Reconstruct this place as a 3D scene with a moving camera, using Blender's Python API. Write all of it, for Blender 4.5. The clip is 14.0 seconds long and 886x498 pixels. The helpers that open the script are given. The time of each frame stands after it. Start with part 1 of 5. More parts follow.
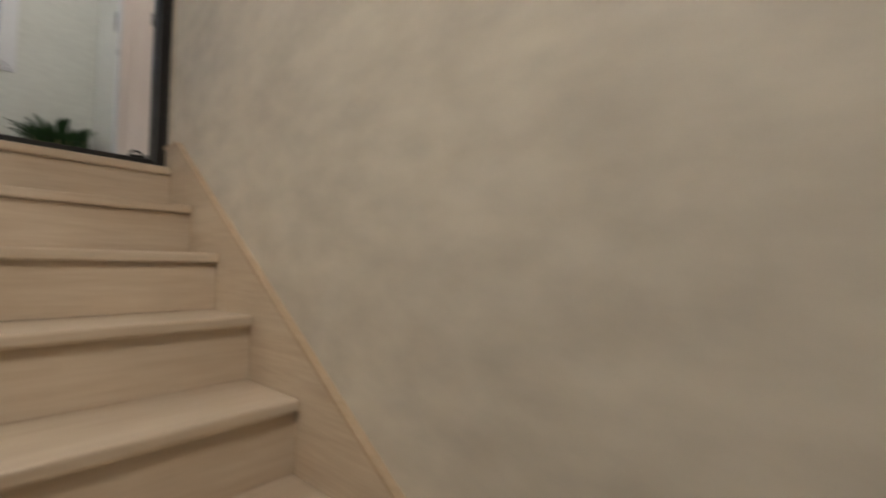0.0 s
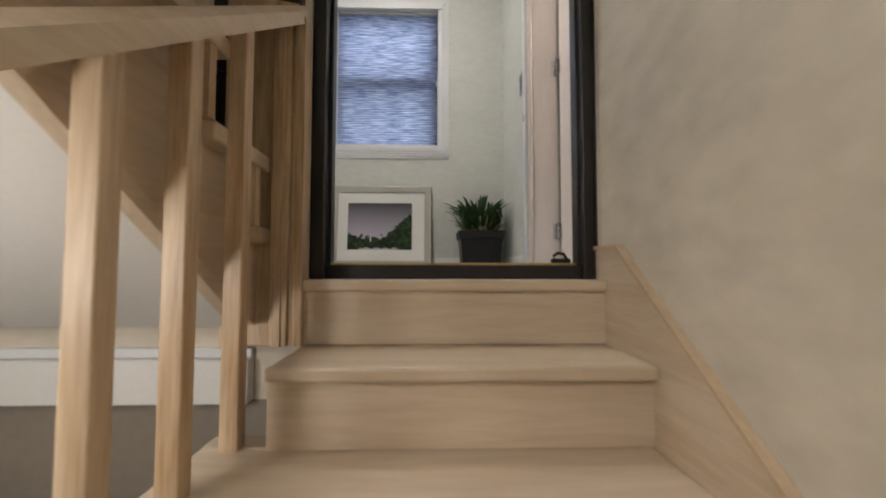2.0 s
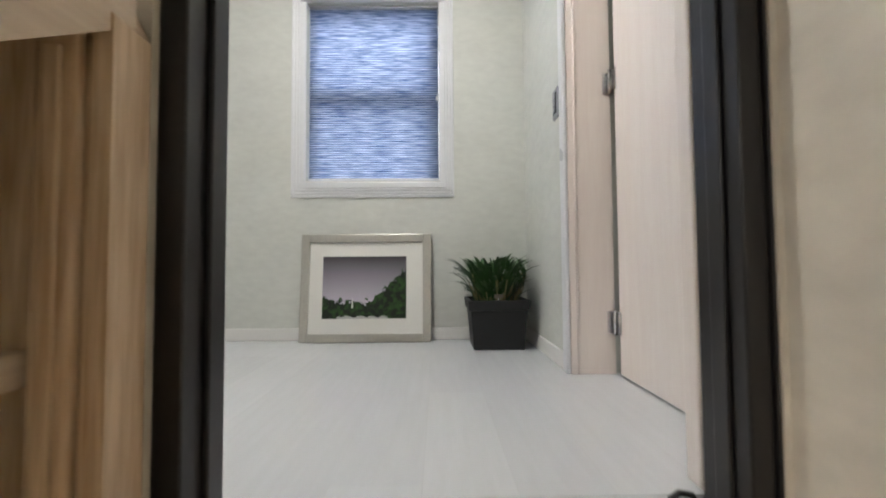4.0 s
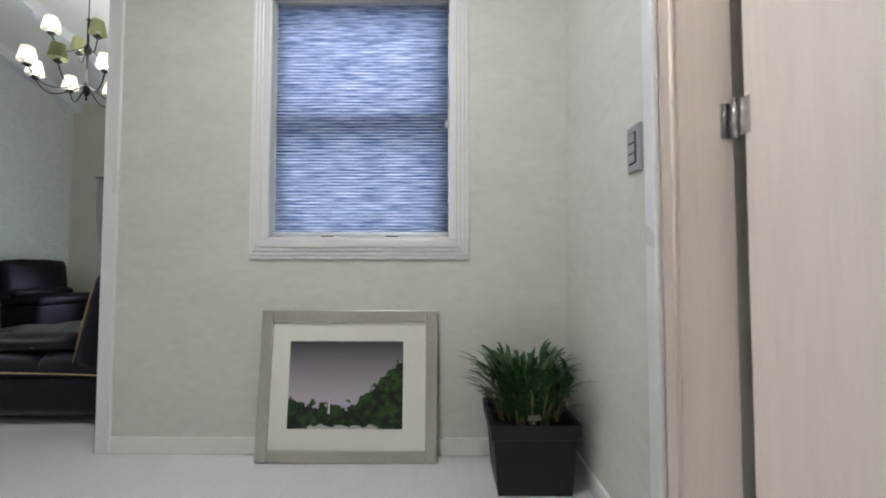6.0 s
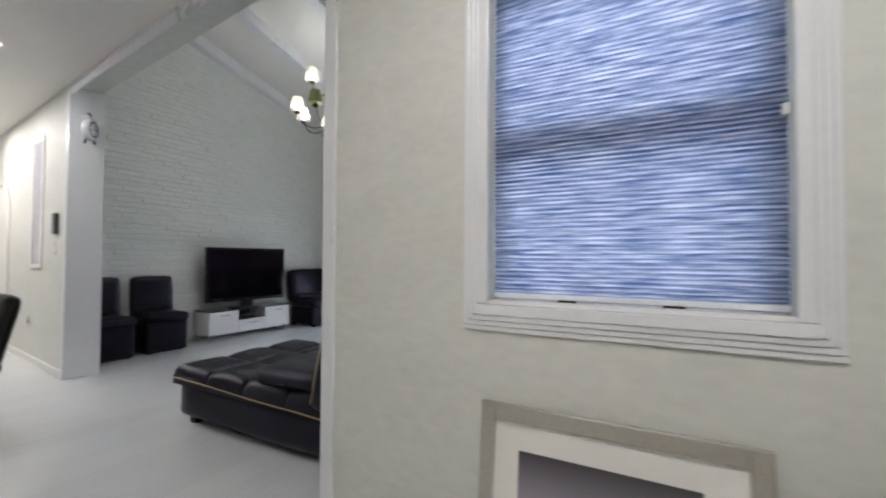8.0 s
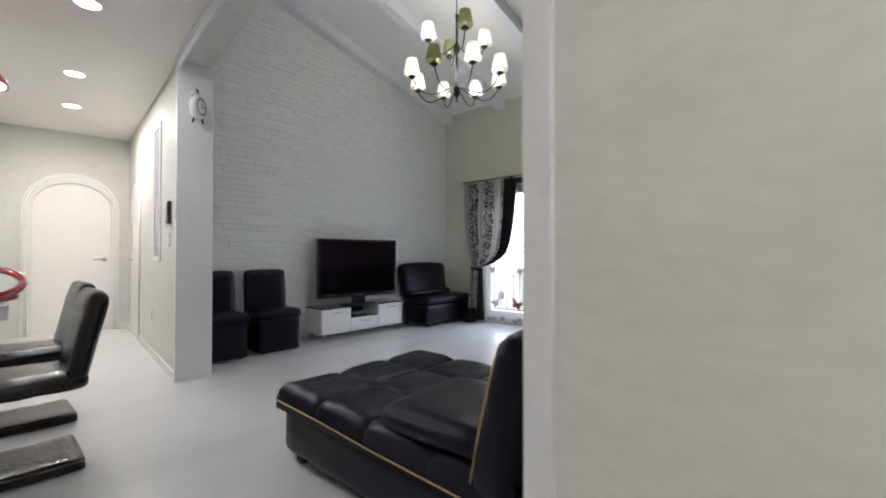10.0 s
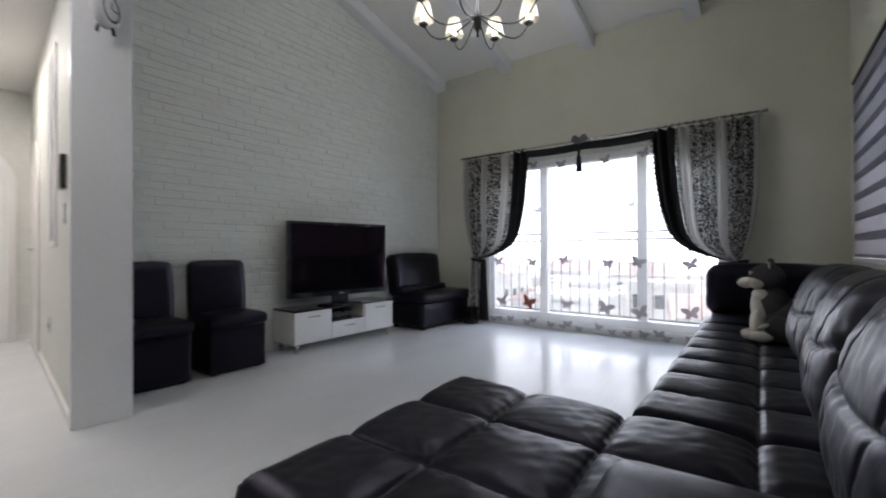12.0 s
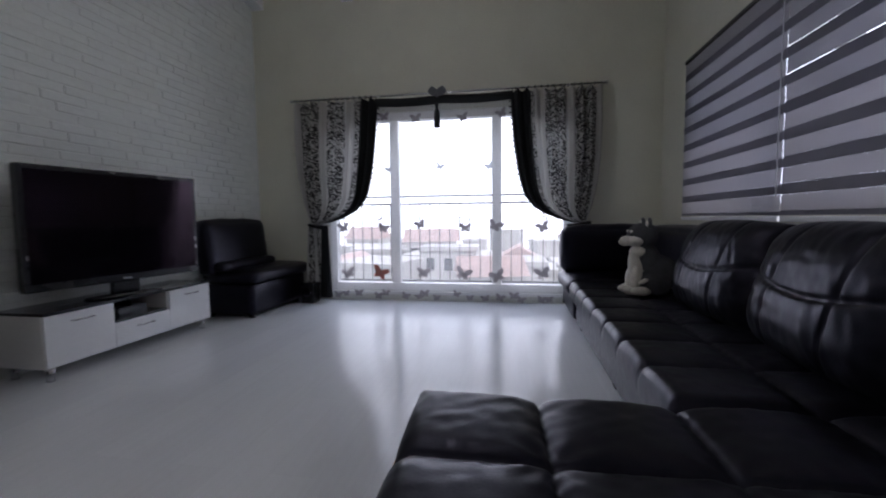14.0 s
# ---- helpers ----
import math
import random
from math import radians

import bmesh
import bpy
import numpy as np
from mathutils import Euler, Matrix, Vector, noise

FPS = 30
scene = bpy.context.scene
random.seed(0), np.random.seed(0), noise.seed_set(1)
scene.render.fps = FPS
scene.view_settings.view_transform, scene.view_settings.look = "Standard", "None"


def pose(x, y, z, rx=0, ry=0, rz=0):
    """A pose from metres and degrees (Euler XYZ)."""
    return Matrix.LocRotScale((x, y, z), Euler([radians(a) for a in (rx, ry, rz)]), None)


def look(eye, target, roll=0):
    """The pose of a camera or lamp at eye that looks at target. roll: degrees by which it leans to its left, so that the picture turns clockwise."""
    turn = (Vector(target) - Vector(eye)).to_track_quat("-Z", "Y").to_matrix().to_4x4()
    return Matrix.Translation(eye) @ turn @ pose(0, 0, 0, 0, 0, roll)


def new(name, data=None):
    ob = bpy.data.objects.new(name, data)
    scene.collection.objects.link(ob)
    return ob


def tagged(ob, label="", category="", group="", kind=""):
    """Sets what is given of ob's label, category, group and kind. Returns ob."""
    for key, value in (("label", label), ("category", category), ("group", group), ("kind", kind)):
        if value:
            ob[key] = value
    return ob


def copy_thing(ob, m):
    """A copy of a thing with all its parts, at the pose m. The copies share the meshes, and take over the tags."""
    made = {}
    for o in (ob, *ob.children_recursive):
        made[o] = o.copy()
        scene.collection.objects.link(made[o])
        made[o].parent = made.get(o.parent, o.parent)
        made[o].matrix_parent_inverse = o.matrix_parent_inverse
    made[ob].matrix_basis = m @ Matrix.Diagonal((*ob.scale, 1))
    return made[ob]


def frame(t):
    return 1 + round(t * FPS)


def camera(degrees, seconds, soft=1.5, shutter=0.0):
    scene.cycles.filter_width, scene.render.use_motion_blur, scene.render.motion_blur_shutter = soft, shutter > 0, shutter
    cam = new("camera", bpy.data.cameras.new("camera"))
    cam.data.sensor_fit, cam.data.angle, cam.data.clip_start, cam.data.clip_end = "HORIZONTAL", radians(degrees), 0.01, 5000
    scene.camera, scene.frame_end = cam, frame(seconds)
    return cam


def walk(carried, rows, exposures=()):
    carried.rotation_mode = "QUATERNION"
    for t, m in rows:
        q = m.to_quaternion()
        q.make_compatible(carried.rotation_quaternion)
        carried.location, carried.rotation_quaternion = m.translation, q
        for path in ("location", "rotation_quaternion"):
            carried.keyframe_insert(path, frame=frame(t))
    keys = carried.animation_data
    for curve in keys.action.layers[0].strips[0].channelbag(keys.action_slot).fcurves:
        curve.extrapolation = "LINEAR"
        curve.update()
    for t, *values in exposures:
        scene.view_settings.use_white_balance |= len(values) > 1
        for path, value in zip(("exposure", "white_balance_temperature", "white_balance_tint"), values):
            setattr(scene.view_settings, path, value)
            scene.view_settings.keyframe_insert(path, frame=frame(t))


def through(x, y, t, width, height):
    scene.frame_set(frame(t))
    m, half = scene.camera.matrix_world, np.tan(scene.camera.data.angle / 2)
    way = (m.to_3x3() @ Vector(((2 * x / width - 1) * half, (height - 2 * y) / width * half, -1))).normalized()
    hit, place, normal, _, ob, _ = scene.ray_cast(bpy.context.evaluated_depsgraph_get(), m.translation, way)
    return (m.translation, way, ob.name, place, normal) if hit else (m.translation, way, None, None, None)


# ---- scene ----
cam = camera(93.1, 14.0, soft=1.9, shutter=0.5)
PATH = [
    (0.0, 0.020, -0.066, -0.521, 92.95, -0.26, 40.97),
    (0.5, -0.198, -0.028, -0.402, 93.52, -0.11, 57.39),
    (1.0, -0.450, 0.013, -0.327, 93.12, -0.04, 72.85),
    (1.5, -0.673, 0.034, -0.164, 93.04, -0.05, 84.50),
    (2.0, -0.874, 0.003, -0.020, 92.89, -0.07, 88.52),
    (2.5, -1.087, 0.011, 0.088, 92.88, -0.02, 89.06),
    (3.0, -1.277, 0.051, 0.223, 92.64, 0.09, 89.20),
    (3.5, -1.455, 0.037, 0.337, 92.38, 0.32, 89.25),
    (6.0, -2.292, 0.031, 0.833, 92.38, -0.02, 90.40),
    (6.5, -2.443, 0.007, 0.925, 92.08, -0.18, 93.27),
    (7.0, -2.550, -0.059, 1.055, 91.83, -0.49, 98.94),
    (7.5, -2.708, -0.109, 1.094, 91.70, -0.54, 108.65),
    (8.0, -2.864, -0.218, 1.105, 91.38, -0.32, 118.89),
    (8.5, -3.007, -0.396, 1.107, 91.31, -0.24, 125.25),
    (9.0, -3.148, -0.587, 1.095, 91.27, -0.27, 129.86),
    (11.5, -3.844, -1.877, 0.980, 90.57, 0.05, 132.69),
    (12.0, -3.950, -2.099, 0.955, 90.22, 0.20, 127.17),
    (12.5, -4.038, -2.334, 0.942, 89.49, 0.23, 119.83),
    (13.0, -4.133, -2.533, 0.942, 88.18, 0.39, 112.83),
    (13.5, -4.227, -2.727, 0.929, 87.00, 0.54, 106.66),
    (14.0, -4.306, -2.929, 0.909, 85.79, 0.63, 99.69),
]
EXPOSURES = [(0.0, -0.06, 6400, 10), (1.5, 0.05, 6400, 10), (2.5, 0.22, 6380, 10), (3.0, 0.40, 6250, 9), (3.5, 0.54, 6120, 8), (4.5, 0.48, 6050, 8), (6.0, 0.32, 6000, 8), (7.0, 0.24, 6020, 9), (9.0, 0.33, 6100, 12), (11.5, 0.22, 6150, 12), (12.0, -0.02, 6100, 13), (12.5, -0.20, 6050, 14), (13.0, -0.38, 5950, 16), (14.0, -0.60, 5850, 18)]
walk(cam, [(t, pose(x, y, z, rx, ry, rz)) for t, x, y, z, rx, ry, rz in PATH], EXPOSURES)

# ---- world and light ----
world = bpy.data.worlds.new("world")
scene.world = world
world.use_nodes = True
wn = world.node_tree.nodes
sky = wn.new("ShaderNodeTexSky")
sky.sky_type, sky.sun_disc = "NISHITA", False
sky.sun_elevation, sky.sun_rotation = radians(50), radians(57)
wn["Background"].inputs["Strength"].default_value = 0.14
world.node_tree.links.new(sky.outputs[0], wn["Background"].inputs["Color"])


def lamp(name, kind, m, energy, colour=(1, 1, 1), **values):
    data = bpy.data.lights.new(name, kind)
    data.energy, data.color = energy, colour
    for key, value in values.items():
        setattr(data, key, value)
    ob = new(name, data)
    ob.matrix_world = m
    return ob


sun = lamp("sun", "SUN", look((14, 9, 20), (0, 0, 0)), 5.0, (1.0, 0.95, 0.88), angle=radians(0.6))
# daylight in the openings
lamp("sky_light_far_window", "AREA", look((-10.4, -3.7, 3.6), (-6.6, -3.7, 0.2)), 170, (0.74, 0.83, 1.0), shape="RECTANGLE", size=3.0, size_y=1.6)
lamp("sky_light_hall_window", "AREA", look((-5.9, -0.30, 1.75), (-4.2, -0.36, 1.5)), 17, (0.66, 0.77, 1.0), shape="RECTANGLE", size=0.9, size_y=1.0)
lamp("sky_light_side_window", "AREA", look((-6.7, -1.0, 1.5), (-6.7, -3, 1.4)), 28, (0.72, 0.8, 1.0), shape="RECTANGLE", size=2.5, size_y=1.1)
# ceiling downlights; the first and last are assumed, unseen, to brighten hall and dining
for k, (x, y) in enumerate(((-2.95, -0.38), (-3.90, -4.60), (-4.01, -6.07), (-4.11, -7.18), (-2.4, -5.2))):
    # the fourth is stronger and warmer to imitate a glow in the corridor
    lamp("downlight_lamp", "AREA", look((x, y, 2.655), (x, y, 0)), (19, 8, 10, 26, 8)[k], (1.0, 0.88, 0.76) if k == 3 else (1.0, 0.95, 0.89), shape="DISK", size=0.13)
# added fill light without a fitting, brightens the stair wall and risers
lamp("stair_ceiling_lamp", "AREA", look((0.15, -0.75, 1.25), (-0.70, 0.575, 0.05)), 22, (1.0, 0.93, 0.84), shape="DISK", size=0.6)
# unseen fill added to lift the wall beneath the upper flight
lamp("lower_landing_lamp", "AREA", look((-0.9, -1.05, 0.0), (-2.27, -1.05, -0.1)), 5, (1.0, 0.94, 0.87), shape="DISK", size=0.3)
lamp("pendant_lamp", "POINT", pose(-3.33, -4.9, 2.14), 8, (1.0, 0.93, 0.84), shadow_soft_size=0.05)
lamp("chandelier_lamp", "POINT", pose(-6.73, -3.86, 3.0), 20, (1.0, 0.97, 0.91), shadow_soft_size=0.25)


# ---- materials ----
def nodes_of(name):
    m = bpy.data.materials.new(name)
    m.use_nodes = True
    return m, m.node_tree.nodes, m.node_tree.links, m.node_tree.nodes["Principled BSDF"]


def surface(name, colour, rough=0.5, metal=0.0, fine=60.0, coarse=3.0, vary=0.06, bump=0.05, stretch=(1, 1, 1), depth=0.004, spread=0.08, coat=0.0, island=0.0):
    """Two scales of variation in colour, roughness and relief."""
    m, n, l, b = nodes_of(name)
    tc = n.new("ShaderNodeTexCoord")
    mp = n.new("ShaderNodeMapping")
    mp.inputs["Scale"].default_value = stretch
    l.new(tc.outputs["Object"], mp.inputs["Vector"])
    a, c = n.new("ShaderNodeTexNoise"), n.new("ShaderNodeTexNoise")
    a.inputs["Scale"].default_value, c.inputs["Scale"].default_value = fine, coarse
    a.inputs["Detail"].default_value, c.inputs["Detail"].default_value = 5, 4
    for q in (a, c):
        l.new(mp.outputs[0], q.inputs["Vector"])
    add = n.new("ShaderNodeMath")
    add.operation = "ADD"
    l.new(a.outputs["Fac"], add.inputs[0]), l.new(c.outputs["Fac"], add.inputs[1])
    ramp = n.new("ShaderNodeMapRange")
    ramp.inputs["From Min"].default_value, ramp.inputs["From Max"].default_value = 0.7, 1.3
    ramp.inputs["To Min"].default_value, ramp.inputs["To Max"].default_value = 1 - vary, 1 + vary
    l.new(add.outputs[0], ramp.inputs["Value"])
    value = ramp.outputs[0]
    if island:
        info = n.new("ShaderNodeObjectInfo")
        geo = n.new("ShaderNodeNewGeometry")
        s = n.new("ShaderNodeMath")
        s.operation = "ADD"
        l.new(info.outputs["Random"], s.inputs[0]), l.new(geo.outputs["Random Per Island"], s.inputs[1])
        r2 = n.new("ShaderNodeMapRange")
        r2.inputs["From Max"].default_value = 2.0
        r2.inputs["To Min"].default_value, r2.inputs["To Max"].default_value = 1 - island, 1 + island
        l.new(s.outputs[0], r2.inputs["Value"])
        mul = n.new("ShaderNodeMath")
        mul.operation = "MULTIPLY"
        l.new(value, mul.inputs[0]), l.new(r2.outputs[0], mul.inputs[1])
        value = mul.outputs[0]
    vm = n.new("ShaderNodeVectorMath")
    vm.operation = "SCALE"
    vm.inputs[0].default_value = colour
    l.new(value, vm.inputs["Scale"])
    l.new(vm.outputs[0], b.inputs["Base Color"])
    rr = n.new("ShaderNodeMapRange")
    rr.inputs["To Min"].default_value, rr.inputs["To Max"].default_value = max(0.02, rough - spread), min(1, rough + spread)
    l.new(c.outputs["Fac"], rr.inputs["Value"])
    l.new(rr.outputs[0], b.inputs["Roughness"])
    b.inputs["Metallic"].default_value = metal
    b.inputs["Coat Weight"].default_value = coat
    if bump:
        bp = n.new("ShaderNodeBump")
        bp.inputs["Strength"].default_value, bp.inputs["Distance"].default_value = bump, depth
        l.new(add.outputs[0], bp.inputs["Height"])
        l.new(bp.outputs[0], b.inputs["Normal"])
    return m


def wood(name, light, dark, rough=0.45, along="X", bump=0.15, rings=5.0):
    """Grain that runs along one axis, with broad bands and knots."""
    m, n, l, b = nodes_of(name)
    tc, mp = n.new("ShaderNodeTexCoord"), n.new("ShaderNodeMapping")
    mp.inputs["Scale"].default_value = {"X": (0.7, 9, 9), "Y": (9, 0.7, 9), "Z": (9, 9, 0.7)}[along]
    info = n.new("ShaderNodeObjectInfo")
    off = n.new("ShaderNodeVectorMath")
    off.operation = "ADD"
    sc = n.new("ShaderNodeMath")
    sc.operation = "MULTIPLY"
    sc.inputs[1].default_value = 37.0
    l.new(info.outputs["Random"], sc.inputs[0])
    l.new(tc.outputs["Object"], off.inputs[0]), l.new(sc.outputs[0], off.inputs[1])
    l.new(off.outputs[0], mp.inputs["Vector"])
    broad, grain = n.new("ShaderNodeTexNoise"), n.new("ShaderNodeTexNoise")
    broad.inputs["Scale"].default_value, broad.inputs["Detail"].default_value = rings * 0.35, 2
    broad.inputs["Distortion"].default_value = 1.2
    grain.inputs["Scale"].default_value, grain.inputs["Detail"].default_value = 11, 8
    for q in (broad, grain):
        l.new(mp.outputs[0], q.inputs["Vector"])
    mix = n.new("ShaderNodeMix")
    mix.data_type = "FLOAT"
    mix.inputs[0].default_value = 0.45
    l.new(broad.outputs["Fac"], mix.inputs[2]), l.new(grain.outputs["Fac"], mix.inputs[3])
    ramp = n.new("ShaderNodeValToRGB")
    ramp.color_ramp.elements[0].position, ramp.color_ramp.elements[0].color = 0.34, (*dark, 1)
    ramp.color_ramp.elements[1].position, ramp.color_ramp.elements[1].color = 0.62, (*light, 1)
    l.new(mix.outputs[0], ramp.inputs[0])
    l.new(ramp.outputs[0], b.inputs["Base Color"])
    b.inputs["Roughness"].default_value = rough
    bp = n.new("ShaderNodeBump")
    bp.inputs["Strength"].default_value, bp.inputs["Distance"].default_value = bump, 0.002
    l.new(grain.outputs["Fac"], bp.inputs["Height"])
    l.new(bp.outputs[0], b.inputs["Normal"])
    return m


def glowing(name, colour, strength):
    m, n, l, b = nodes_of(name)
    b.inputs["Base Color"].default_value = (*colour, 1)
    b.inputs["Emission Color"].default_value = (*colour, 1)
    b.inputs["Emission Strength"].default_value = strength
    return m


def cloth(name, colour, through=0.5, rough=0.8, bands=None):
    """Thin woven stuff that lets light through."""
    m, n, l, b = nodes_of(name)
    b.inputs["Base Color"].default_value = (*colour, 1)
    b.inputs["Roughness"].default_value = rough
    t = n.new("ShaderNodeBsdfTranslucent")
    t.inputs["Color"].default_value = (*colour, 1)
    mix = n.new("ShaderNodeMixShader")
    mix.inputs[0].default_value = through
    l.new(b.outputs[0], mix.inputs[1]), l.new(t.outputs[0], mix.inputs[2])
    l.new(mix.outputs[0], n["Material Output"].inputs["Surface"])
    return m, n, l, b, t


PLASTER = surface("textured_wallpaper", (0.63, 0.64, 0.60), 0.6, fine=15, coarse=3, vary=0.06, bump=0.16, stretch=(1, 1, 2.2), depth=0.005)
STAIR_WALL = surface("stair_wallpaper", (0.66, 0.60, 0.50), 0.62, fine=7, coarse=2.0, vary=0.12, bump=0.10, stretch=(1, 1, 1.8), depth=0.005)
CEIL = surface("ceiling_paint", (0.78, 0.77, 0.74), 0.75, fine=90, coarse=2, vary=0.03, bump=0.06)
WHITE = surface("white_paint", (0.78, 0.77, 0.75), 0.35, fine=50, coarse=2, vary=0.03, bump=0.04)
GREYWHITE = surface("glossy_trim_paint", (0.74, 0.75, 0.77), 0.3, fine=50, coarse=2, vary=0.03, bump=0.03)
CREAMWALL = surface("cream_wallpaper", (0.62, 0.61, 0.51), 0.65, fine=60, coarse=3, vary=0.05, bump=0.2)
BRICK = surface("white_painted_brick", (0.70, 0.72, 0.69), 0.5, fine=45, coarse=9, vary=0.05, bump=0.35, depth=0.005, island=0.03)
MORTAR = surface("white_painted_mortar", (0.68, 0.70, 0.67), 0.7, fine=120, coarse=8, vary=0.08, bump=0.4)
DARKSTEEL = surface("dark_brown_steel", (0.013, 0.011, 0.0105), 0.38, fine=80, coarse=4, vary=0.15, bump=0.08)
DOORWHITE = wood("white_wood_grain_laminate", (0.84, 0.77, 0.72), (0.80, 0.72, 0.67), 0.4, "Z", 0.2)
PINE_X = wood("pale_pine_along_x", (0.67, 0.56, 0.42), (0.57, 0.45, 0.32), 0.38, "X")
PINE_Y = wood("pale_pine_along_y", (0.69, 0.58, 0.45), (0.60, 0.48, 0.35), 0.38, "Y")
PINE_Z = wood("pale_pine_along_z", (0.68, 0.53, 0.36), (0.44, 0.29, 0.16), 0.42, "Z")
PLY = wood("plywood", (0.62, 0.48, 0.33), (0.52, 0.39, 0.25), 0.5, "X")
LEATHER = surface("black_leather", (0.0036, 0.0032, 0.0055), 0.36, fine=150, coarse=22, vary=0.25, bump=0.12, depth=0.003, spread=0.10)
LEATHER.node_tree.nodes["Principled BSDF"].inputs["Specular IOR Level"].default_value = 0.33
LEATHER.node_tree.nodes["Principled BSDF"].inputs["Specular Tint"].default_value = (0.74, 0.71, 1.0, 1.0)
CROC = surface("black_patent_leather", (0.005, 0.0045, 0.0045), 0.2, fine=70, coarse=6, vary=0.2, bump=0.5, depth=0.006)
cn, cl = CROC.node_tree.nodes, CROC.node_tree.links
scales = cn.new("ShaderNodeTexVoronoi")
scales.feature, scales.inputs["Scale"].default_value = "DISTANCE_TO_EDGE", 38.0
edge = cn.new("ShaderNodeMapRange")
edge.inputs["From Max"].default_value = 0.16
cbump = cn.new("ShaderNodeBump")
cbump.inputs["Strength"].default_value, cbump.inputs["Distance"].default_value = 0.3, 0.0015
ccoord = cn.new("ShaderNodeTexCoord")
cl.new(ccoord.outputs["Object"], scales.inputs["Vector"]), cl.new(scales.outputs["Distance"], edge.inputs["Value"])
cl.new(edge.outputs[0], cbump.inputs["Height"]), cl.new(cbump.outputs[0], cn["Principled BSDF"].inputs["Normal"])
PIPING = surface("gold_stitching", (0.44, 0.31, 0.15), 0.5, fine=200, coarse=20)
CHROME = surface("brushed_chrome", (0.62, 0.62, 0.63), 0.25, 1.0, fine=120, coarse=8, vary=0.05, bump=0.02)
BRASS = surface("brass", (0.62, 0.45, 0.16), 0.3, 1.0, fine=90, coarse=6, vary=0.12, bump=0.05)
BLACKIRON = surface("black_iron", (0.018, 0.017, 0.016), 0.4, 0.3, fine=90, coarse=6, vary=0.15, bump=0.05)
BLACKPLASTIC = surface("black_plastic", (0.014, 0.014, 0.016), 0.25, fine=120, coarse=5, vary=0.1, bump=0.02)
GLOSSBLACK = surface("screen_black", (0.008, 0.007, 0.010), 0.07, fine=20, coarse=2, vary=0.05, bump=0.0, spread=0.02)
RED = surface("red_lacquer", (0.27, 0.004, 0.008), 0.1, fine=40, coarse=3, vary=0.05, bump=0.01, spread=0.03, coat=0.6)
GLOSSWHITE = surface("white_lacquer", (0.76, 0.77, 0.78), 0.12, fine=40, coarse=3, vary=0.02, bump=0.01, spread=0.03)
SILVER = surface("silver_frame", (0.50, 0.49, 0.45), 0.35, 0.6, fine=80, coarse=4, vary=0.08, bump=0.05)
PAPER = surface("mat_board", (0.78, 0.77, 0.73), 0.85, fine=150, coarse=5, vary=0.02, bump=0.05)
POT = surface("black_pot", (0.006, 0.006, 0.0065), 0.55, fine=90, coarse=5, vary=0.15, bump=0.08)
SOIL = surface("soil", (0.035, 0.025, 0.017), 0.95, fine=60, coarse=9, vary=0.4, bump=0.8, depth=0.01)
LEAF = surface("green_leaf", (0.026, 0.080, 0.016), 0.4, fine=50, coarse=6, vary=0.3, bump=0.1, stretch=(3, 3, 1), island=0.25)
# darkened to hold the shade below the landing; also colours the plant tag
DARKWALL = surface("taupe_wall_shade_and_tag", (0.27, 0.23, 0.19), 0.7, fine=30, coarse=3, vary=0.08, bump=0.1)
SWITCHGREY = surface("grey_switch_plastic", (0.30, 0.30, 0.33), 0.4, fine=80, coarse=4, vary=0.05, bump=0.02)
STEM = surface("pale_stem", (0.28, 0.24, 0.12), 0.6)
BACKDROP = glowing("hazy_sky_glow", (0.95, 0.97, 1.0), 3.6)
# ground and roof colours are paled to carry the distance haze
GROUND = surface("hazed_dry_ground", (0.46, 0.45, 0.42), 0.9, fine=0.5, coarse=0.05, vary=0.3, bump=0)
ROOFRED = surface("hazed_red_roof_tiles", (0.64, 0.46, 0.41), 0.7, fine=3, coarse=0.6, vary=0.2, bump=0.2)
HOUSEWALL = surface("house_render", (0.72, 0.70, 0.66), 0.8, fine=2, coarse=0.4, vary=0.08, bump=0.1)
FURGREY = surface("grey_plush", (0.07, 0.07, 0.075), 0.95, fine=220, coarse=30, vary=0.3, bump=0.8, depth=0.006)
FURWHITE = surface("cream_plush", (0.74, 0.70, 0.62), 0.95, fine=220, coarse=30, vary=0.12, bump=0.8, depth=0.006)
GLASS, gn, gl, gb = nodes_of("window_glass")
gb.inputs["Transmission Weight"].default_value, gb.inputs["Roughness"].default_value, gb.inputs["IOR"].default_value = 1.0, 0.0, 1.45
TVGLASS = surface("dark_screen_glass", (0.004, 0.003, 0.005), 0.07, vary=0.0, bump=0.0)
tvb = TVGLASS.node_tree.nodes["Principled BSDF"]
tvb.inputs["Specular IOR Level"].default_value = 0.25
tvb.inputs["Specular Tint"].default_value = (1.0, 0.62, 0.86, 1.0)


